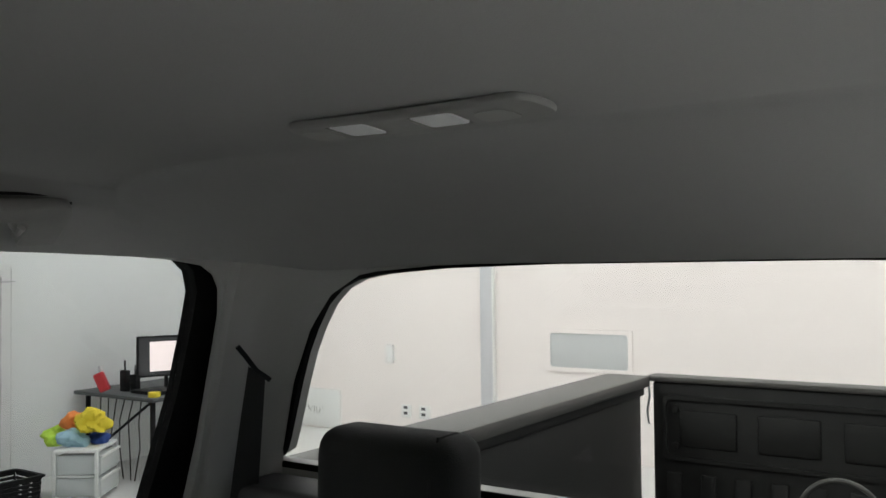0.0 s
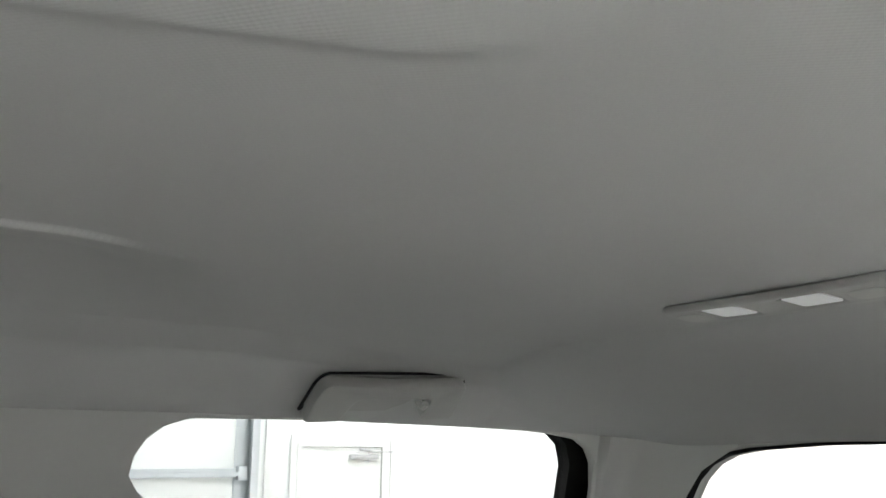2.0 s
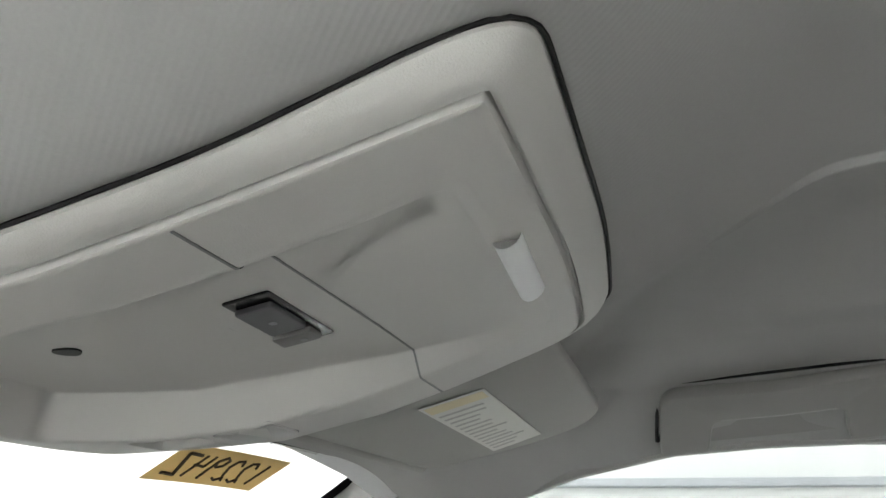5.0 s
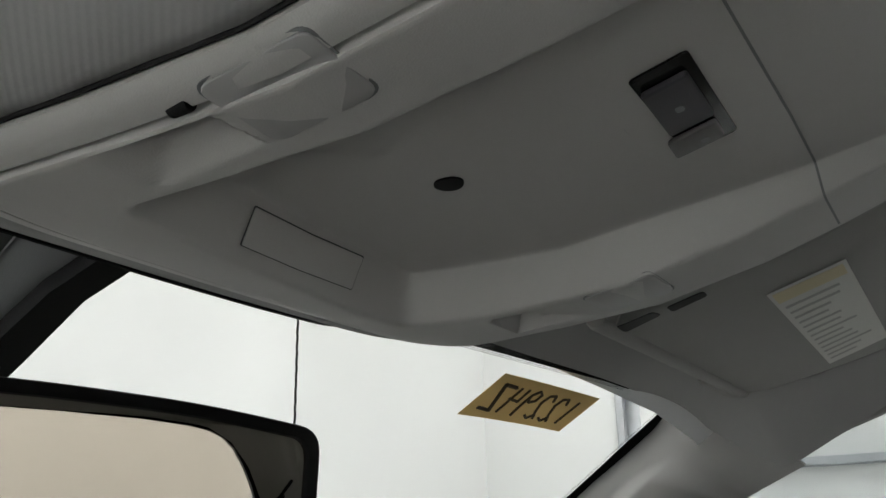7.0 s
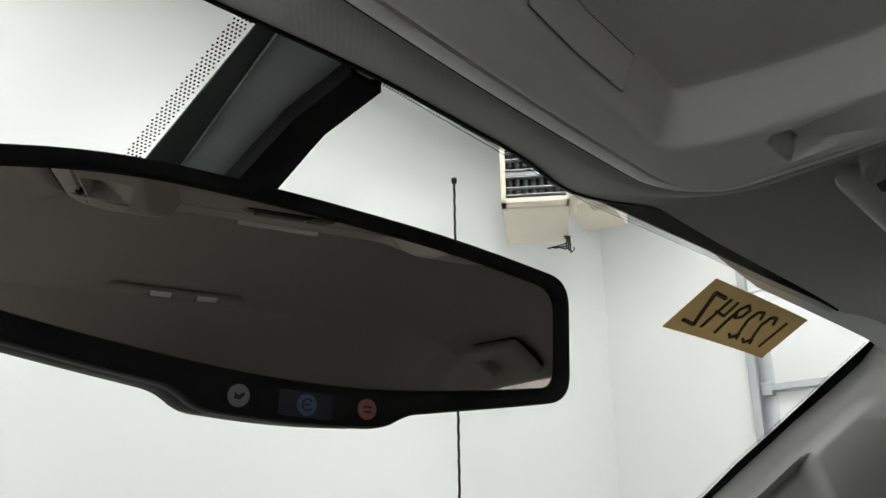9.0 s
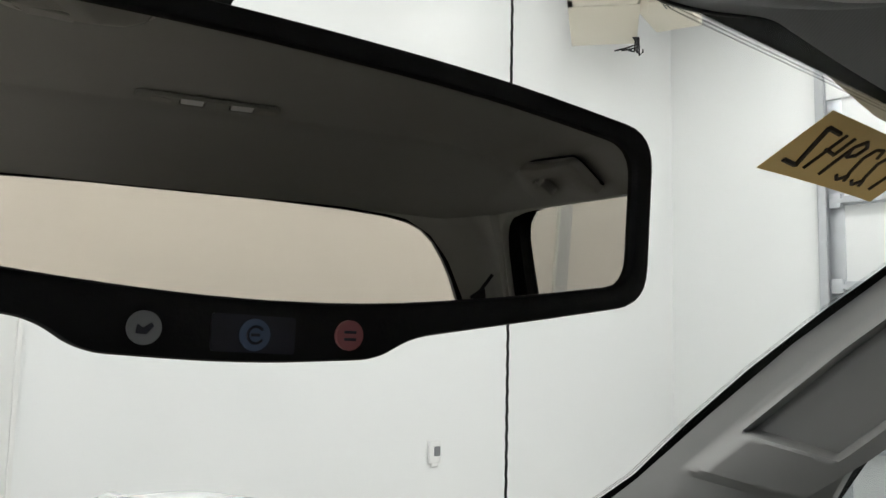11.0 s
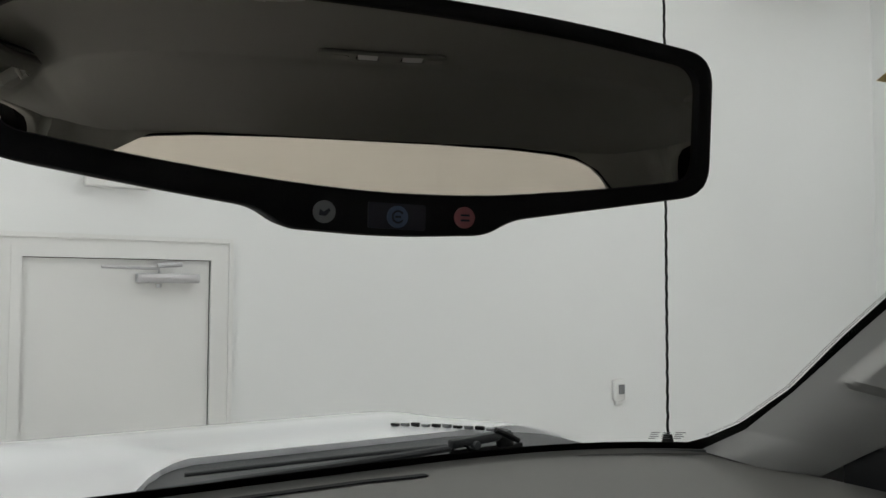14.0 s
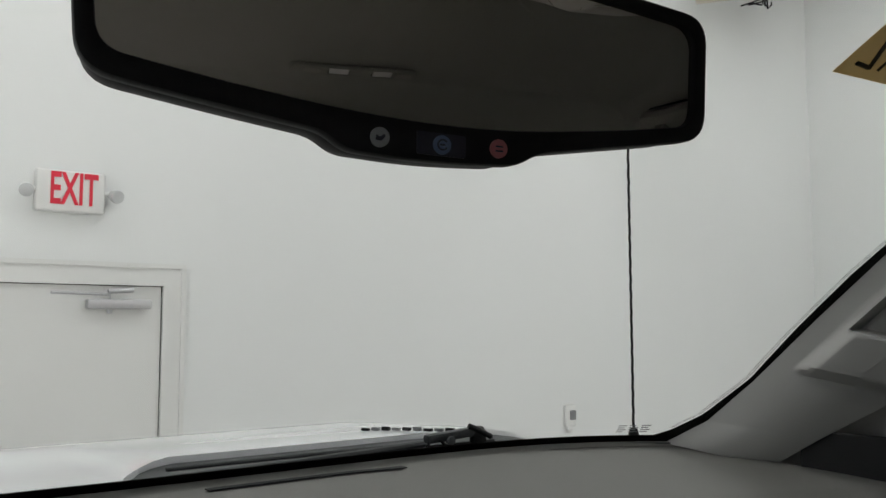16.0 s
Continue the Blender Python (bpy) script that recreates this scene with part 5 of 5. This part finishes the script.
for x in (-W + 0.05, W - 0.05):
    for y in (0.18, 0.78):
        hpart("hanger_rod", cyl((x, y, 0.72), (x, y, H - 4.17), 0.006, n=8), M_GALV)
unit = thing("unit_heater", "beige hanging unit heater farther along the wall", "heater")
UM = Matrix.Translation((6.22, 4.02, 4.88)) @ Matrix.Rotation(radians(14), 4, "Z")
for nm, b, m, lab in (("casing", box(0, 0.72, 0, 0.42, 0, 0.42, 0.010), M_BEIGE, ""), ("collar", box(-0.02, 0.0, 0.05, 0.37, 0.05, 0.37, 0.004), M_BEIGE, "")):
    bmesh.ops.transform(b, matrix=UM, verts=b.verts)
    part(nm, b, m, unit, lab)
for i in range(5):
    b = box(0.08, 0.20, 0.05 + i * 0.03, 0.062 + i * 0.03, -0.002, 0.004)
    bmesh.ops.transform(b, matrix=UM, verts=b.verts)
    part("vent_slot", b, M_STEM, unit, "dark vent slot")
for x, y in ((0.06, 0.06), (0.66, 0.36)):
    b = cyl((x, y, 0.42), (x, y, H - 4.88), 0.008, n=8)
    bmesh.ops.transform(b, matrix=UM, verts=b.verts)
    part("hanger_rod", b, M_GALV, unit)
sensor = thing("thermostat", "small white wall thermostat near the room corner", "thermostat", "thermostats")
part("body", box(X1 - 0.03, X1, 4.96, 5.06, 1.14, 1.27, 0.010), M_WHITE, sensor)
part("display", box(X1 - 0.034, X1 - 0.028, 4.975, 5.035, 1.175, 1.235, 0.002), M_PANE, sensor, "grey display")

# roof edge and decking
tagged(part("eave_angle", box(X0, X1, Y1 - 0.03, Y1, H - 0.05, H - 0.002, 0.004), M_WALL), "white steel angle along the wall top", "trim", kind="structure")
tagged(part("purlin", box(X0, X1, 4.28, 4.36, H - 0.22, H - 0.048, 0.004), M_GALV), "galvanised roof purlin", "purlin", kind="structure")
conduit = thing("conduit", "thin dark conduit pipe under the roof deck", "conduit")
part("pipe", cyl((X0 + 0.1, 4.80, H - 0.075), (X1 - 0.1, 4.80, H - 0.075), 0.018, n=10), M_STEMG, conduit)
for x in (1.2, 3.2, 5.2, 7.2):
    part("clamp", box(x - 0.02, x + 0.02, 4.775, 4.825, H - 0.10, H - 0.045, 0.003), M_GALV, conduit)
for i in range(40):
    x = X0 + 0.2 + i * 0.4
    tagged(part("deck_rib", box(x - 0.07, x + 0.07, Y0, Y1, H - 0.045, H - 0.001), M_GALV), "pale steel roof deck rib", "roof deck", "deck ribs", "structure")

# big sectional door in the side wall
gd = tagged(new("garage_door"), "white insulated sectional garage door with galvanised struts", "garage door", kind="structure")
zs = [0.0, 0.50, 1.12, 1.79, 2.55, 3.33, 4.34]
for z0, z1 in zip(zs, zs[1:]):
    part("section", box(X1 + 0.03, X1 + 0.08, GD0 - 0.1, GD1 + 0.1, z0 + 0.004, z1 - 0.004, 0.004), M_WALL, gd)
for z in zs[1:-1]:
    b = box(X1 - 0.055, X1 + 0.03, GD0 + 0.06, GD1 - 0.06, z + 0.012, z + 0.018)
    box(X1 - 0.055, X1 - 0.045, GD0 + 0.06, GD1 - 0.06, z - 0.02, z + 0.018, bm=b)
    box(X1 + 0.01, X1 + 0.03, GD0 + 0.06, GD1 - 0.06, z - 0.035, z + 0.05, bm=b)
    part("strut", b, M_GALV, gd, "galvanised strut")
    for y in (GD0 + 0.10, GD1 - 0.10):
        part("hinge", box(X1 - 0.05, X1 + 0.03, y - 0.05, y + 0.05, z - 0.06, z + 0.07, 0.006), M_GALV, gd)
for z0, z1 in zip(zs, zs[1:]):
    for y in (GD0 + 0.02, GD1 - 0.16):
        part("end_stile", box(X1 + 0.02, X1 + 0.031, y, y + 0.15, z0 + 0.02, z1 - 0.02, 0.002), M_GALV, gd)
for y, s in ((GD0, -1), (GD1, 1)):
    tr = tagged(new("door_track"), "galvanised vertical door track bolted to the wall", "door track", "door tracks", "structure")
    b = box(X1 - 0.09, X1 - 0.085, y - 0.035, y + 0.035, 0, 4.9)
    box(X1 - 0.09, X1 - 0.04, y + s * 0.035 - 0.003, y + s * 0.035 + 0.003, 0, 4.9, bm=b)
    box(X1 - 0.09, X1 - 0.06, y - s * 0.035 - 0.003, y - s * 0.035 + 0.003, 0, 4.9, bm=b)
    part("channel", b, M_GALV, tr)
    b = box(X1 - 0.012, X1 - 0.002, y + s * 0.02 - 0.05, y + s * 0.02 + 0.05, 0, 4.9)
    part("angle", b, M_GALV, tr)
    for z in (0.6, 1.7, 2.8, 3.55, 4.4):
        part("bracket", box(X1 - 0.085, X1 - 0.005, y + s * 0.03, y + s * 0.04, z, z + 0.09, 0.002), M_GALV, tr)
tagged(part("door_trim", box(X1 - 0.02, X1, GD0 - 0.27, GD0 - 0.13, 0, 4.4, 0.003), M_DOOR), "white door trim board", "trim", kind="structure")
ctl = thing("door_control", "small black wall control with buttons", "control box")
part("box", box(X1 - 0.05, X1, -3.55, -3.47, 1.18, 1.36, 0.008), M_DARK, ctl)
part("button", cyl((X1 - 0.05, -3.51, 1.22), (X1 - 0.06, -3.51, 1.22), 0.018), M_RED, ctl, "red push button")
part("button", cyl((X1 - 0.05, -3.51, 1.31), (X1 - 0.06, -3.51, 1.31), 0.018), M_ALU, ctl)

# back wall: second sectional door, switches and boards
bd = tagged(new("garage_door"), "warm white sectional garage door with a grey window panel", "garage door", kind="structure")
for k in range(25):
    z0 = 0.157 * k
    b = box(-0.6, 4.74, Y0 + 0.002, Y0 + 0.04 - (0.003 if k % 3 == 0 else 0.0), z0 + 0.0025, z0 + 0.157)
    box(-0.6, 4.74, Y0 + 0.002, Y0 + 0.034, z0 - 0.002, z0 + 0.004, bm=b)
    part("section", b, M_WALLB, bd)
part("window_panel", box(3.12, 4.05, Y0 + 0.03, Y0 + 0.045, 0.985, 1.37, 0.003), M_PANE, bd, "pale grey window panel")
part("window_frame", plate(round_poly([(3.08, 0.945), (4.09, 0.945), (4.09, 1.41), (3.08, 1.41)], 0.01), [round_poly([(3.13, 0.99), (4.04, 0.99), (4.04, 1.365), (3.13, 1.365)], 0.04)], lambda a, c, d: (a, Y0 + 0.04 + d, c), 0.016), M_WALLB, bd)
tagged(part("door_jamb", box(4.76, 4.94, Y0, Y0 + 0.06, 0, 4.0, 0.004), M_JAMB), "pale grey steel door jamb", "door jamb", kind="structure")
tagged(part("door_jamb", box(4.74, 4.76, Y0, Y0 + 0.10, 0, 4.0, 0.004), M_DOOR), "white steel door stop", "door jamb", kind="structure")
bx = thing("wall_box", "white electrical box on the wall", "electrical box", "wall boxes")
part("box", box(6.24, 6.34, Y0, Y0 + 0.05, 0.92, 1.145, 0.008), M_WHITE, bx)
for x in (6.07, 5.80):
    s = thing("socket_plate", "white double socket plate on the wall", "socket", "sockets")
    part("plate", box(x - 0.09 if x > 6 else x - 0.10, x + 0.06, Y0, Y0 + 0.02, 0.25, 0.415, 0.005), M_WHITE, s)
    for z in (0.29, 0.36):
        part("outlet", box(x - 0.04, x + 0.02, Y0 + 0.018, Y0 + 0.023, z, z + 0.035, 0.004), M_STEM, s)
br = thing("white_board", "white writing board with faint marks on the wall", "board")
part("panel", box(7.12, 7.95, Y0, Y0 + 0.012, -0.0 + 0.02, 0.52, 0.004), M_WHITE, br)
marks = bmesh.new()
for k in range(7):
    x = 7.72 - 0.05 * k
    tube([(x + 0.02 * random.uniform(-1, 1), Y0 + 0.014, 0.24 + 0.06 * random.uniform(-1, 1)) for _ in range(4)], 0.006, 5, bm=marks)
part("marks", marks, M_INKGREY, br, "faint grey marker scribbles")

# ---- desk and clutter by the side wall ----
desk = thing("work_desk", "narrow dark standing desk on steel brackets by the wall", "desk")
part("top", box(6.70, 7.98, -7.0, -5.50, 0.81, 0.85, 0.008), M_STEM, desk)
for y in (-5.62, -6.9):
    for x in (6.85, 7.9):
        part("leg", box(x - 0.02, x + 0.02, y - 0.02, y + 0.02, 0, 0.81, 0.004), M_DARK, desk)
    part("brace", cyl((6.86, y, 0.80), (7.5, y, 0.40), 0.014, n=10), M_DARK, desk)
mon = thing("monitor", "black monitor with a lit pale window on screen", "monitor")
MM = Matrix.Translation((7.36, -5.84, 0.85)) @ Matrix.Rotation(radians(-112), 4, "Z")
for nm, bb, m, lab in (("screen_body", box(-0.02, 0.60, -0.02, 0.02, 0.13, 0.56, 0.008), M_DARK, ""), ("screen", box(0.0, 0.58, -0.024, -0.018, 0.15, 0.54), M_SCREEN, "dark screen"),
                       ("window", box(0.11, 0.56, -0.027, -0.023, 0.19, 0.50), M_LIT, "pale window on screen"), ("foot", box(0.18, 0.40, -0.10, 0.10, 0.0, 0.015, 0.004), M_DARK, ""), ("neck", box(0.27, 0.31, -0.01, 0.02, 0.0, 0.2, 0.004), M_DARK, "")):
    bmesh.ops.transform(bb, matrix=MM, verts=bb.verts)
    part(nm, bb, m, mon, lab)
for x, y, w, h, nm, lab in ((7.42, -5.72, 0.05, 0.22, "radio", "black hand radio standing on the desk"), (7.36, -5.80, 0.05, 0.17, "radio", "black hand radio standing on the desk")):
    r = thing(nm, lab, "radio", "hand radios")
    part("body", box(x - w, x + w, y - 0.03, y + 0.03, 0.85, 0.85 + h, 0.01), M_DARK, r)
    part("aerial", cyl((x, y, 0.85 + h), (x, y, 0.95 + h), 0.008, n=8), M_DARK, r)
red = thing("red_tool", "red plastic bottle hanging at the desk edge", "tool")
b = box(-0.05, 0.05, -0.04, 0.04, 0.0, 0.20, 0.015)
bmesh.ops.transform(b, matrix=Matrix.Translation((7.50, -5.55, 0.87)) @ Euler((0, radians(25), radians(30))).to_matrix().to_4x4(), verts=b.verts)
part("body", b, M_REDP, red)
part("cap", cyl((7.585, -5.55, 1.06), (7.60, -5.55, 1.12), 0.02), M_WHITE, red)
kb = thing("keyboard", "dark flat keyboard on the desk", "keyboard")
part("case", box(6.85, 7.25, -6.0, -5.66, 0.85, 0.885, 0.008), M_DARK, kb)
tape = thing("tape_roll", "yellow roll of tape on the desk", "tape")
part("roll", cyl((6.80, -5.60, 0.85), (6.80, -5.60, 0.90), 0.06, bevel=0.006), M_YELP, tape)
for k in range(6):
    c = thing("cable", "thin black cable hanging below the desk", "cable", "desk cables")
    x = 6.95 + 0.13 * k
    part("wire", tube([(x, -5.56, 0.80), (x + 0.04 * math.sin(k), -5.53, 0.6), (x - 0.06 + 0.03 * k, -5.5, 0.35), (x + 0.05 * math.cos(k * 2), -5.52, 0.02)], 0.006, 6), M_DARK, c)

dr = thing("drawer_tower", "white plastic tower with clear drawers", "drawers")
DM = Matrix.Translation((7.0, -4.98, 0.0)) @ Matrix.Rotation(radians(-55), 4, "Z")


def dpart(nm, bb, m, lab=""):
    bmesh.ops.transform(bb, matrix=DM, verts=bb.verts)
    return part(nm, bb, m, dr, lab)


fr = box(-0.26, 0.26, -0.2, 0.2, 0.44, 0.47, 0.008)
for x in (-0.25, 0.25):
    for y in (-0.19, 0.19):
        box(x - 0.015, x + 0.015, y - 0.015, y + 0.015, 0, 0.46, 0.004, bm=fr)
for z in (0.02, 0.22):
    box(-0.26, 0.26, -0.2, 0.2, z, z + 0.015, 0.004, bm=fr)
dpart("frame", fr, M_WHITE)
for z in (0.04, 0.24):
    dpart("drawer", box(-0.235, 0.235, -0.23, 0.18, z, z + 0.17, 0.012), M_CLEAR, "cloudy clear drawer")
    dpart("drawer_lip", box(-0.24, 0.24, -0.245, -0.225, z + 0.15, z + 0.175, 0.005), M_WHITE)


def cloth(x, y, z, r, m, label, seed):
    """A crumpled rag."""
    t = thing("rag", label, "rag", "heap of rags")
    b = bmesh.new()
    bmesh.ops.create_icosphere(b, subdivisions=4, radius=r)
    for v in b.verts:
        n = noise.noise(v.co * 9 + Vector((seed, 0, 0))) * 0.55 + noise.noise(v.co * 24 + Vector((0, seed, 0))) * 0.28
        v.co *= 1 + n
        v.co.z = max(v.co.z * 0.85, -r * 0.45)
    bmesh.ops.translate(b, vec=(x, y, z + r * 0.45), verts=b.verts)
    part("cloth", b, m, t)


cloth(7.26, -4.85, 0.47, 0.125, M_LIME, "crumpled lime green rag on the drawers", 1)
cloth(7.05, -4.90, 0.47, 0.135, M_SKY, "crumpled pale blue rag on the drawers", 2)
cloth(6.98, -5.10, 0.47, 0.085, M_BLUE, "crumpled dark blue rag on the drawers", 3)
cloth(6.95, -5.02, 0.60, 0.150, M_YELP, "crumpled yellow cloth on top of the heap", 4)
cloth(7.14, -4.96, 0.61, 0.110, M_ORNG, "crumpled orange cloth on top of the heap", 5)
cr = thing("plastic_crate", "black slatted plastic crate on the floor", "crate")
b = box(7.05, 7.45, -4.55, -4.15, 0.0, 0.02)
for i in range(6):
    z = 0.02 + i * 0.04
    e = 0.004 * i
    for q in ((7.05 - e, 7.06 - e, -4.55, -4.15), (7.44 + e, 7.45 + e, -4.55, -4.15), (7.05, 7.45, -4.55 - e, -4.54 - e), (7.05, 7.45, -4.16 + e, -4.15 + e)):
        box(*q, z, z + 0.028, bm=b)
for x in (7.05, 7.44):
    for y in (-4.55, -4.16):
        box(x, x + 0.012, y, y + 0.012, 0, 0.27, bm=b)
part("basket", b, M_DARK, cr)
part("rim", plate(round_poly([(7.01, -4.59), (7.49, -4.59), (7.49, -4.11), (7.01, -4.11)], 0.03), [round_poly([(7.05, -4.55), (7.45, -4.55), (7.45, -4.15), (7.05, -4.15)], 0.02)], lambda a, c, d: (a, c, 0.25 + d), 0.02), M_DARK, cr)
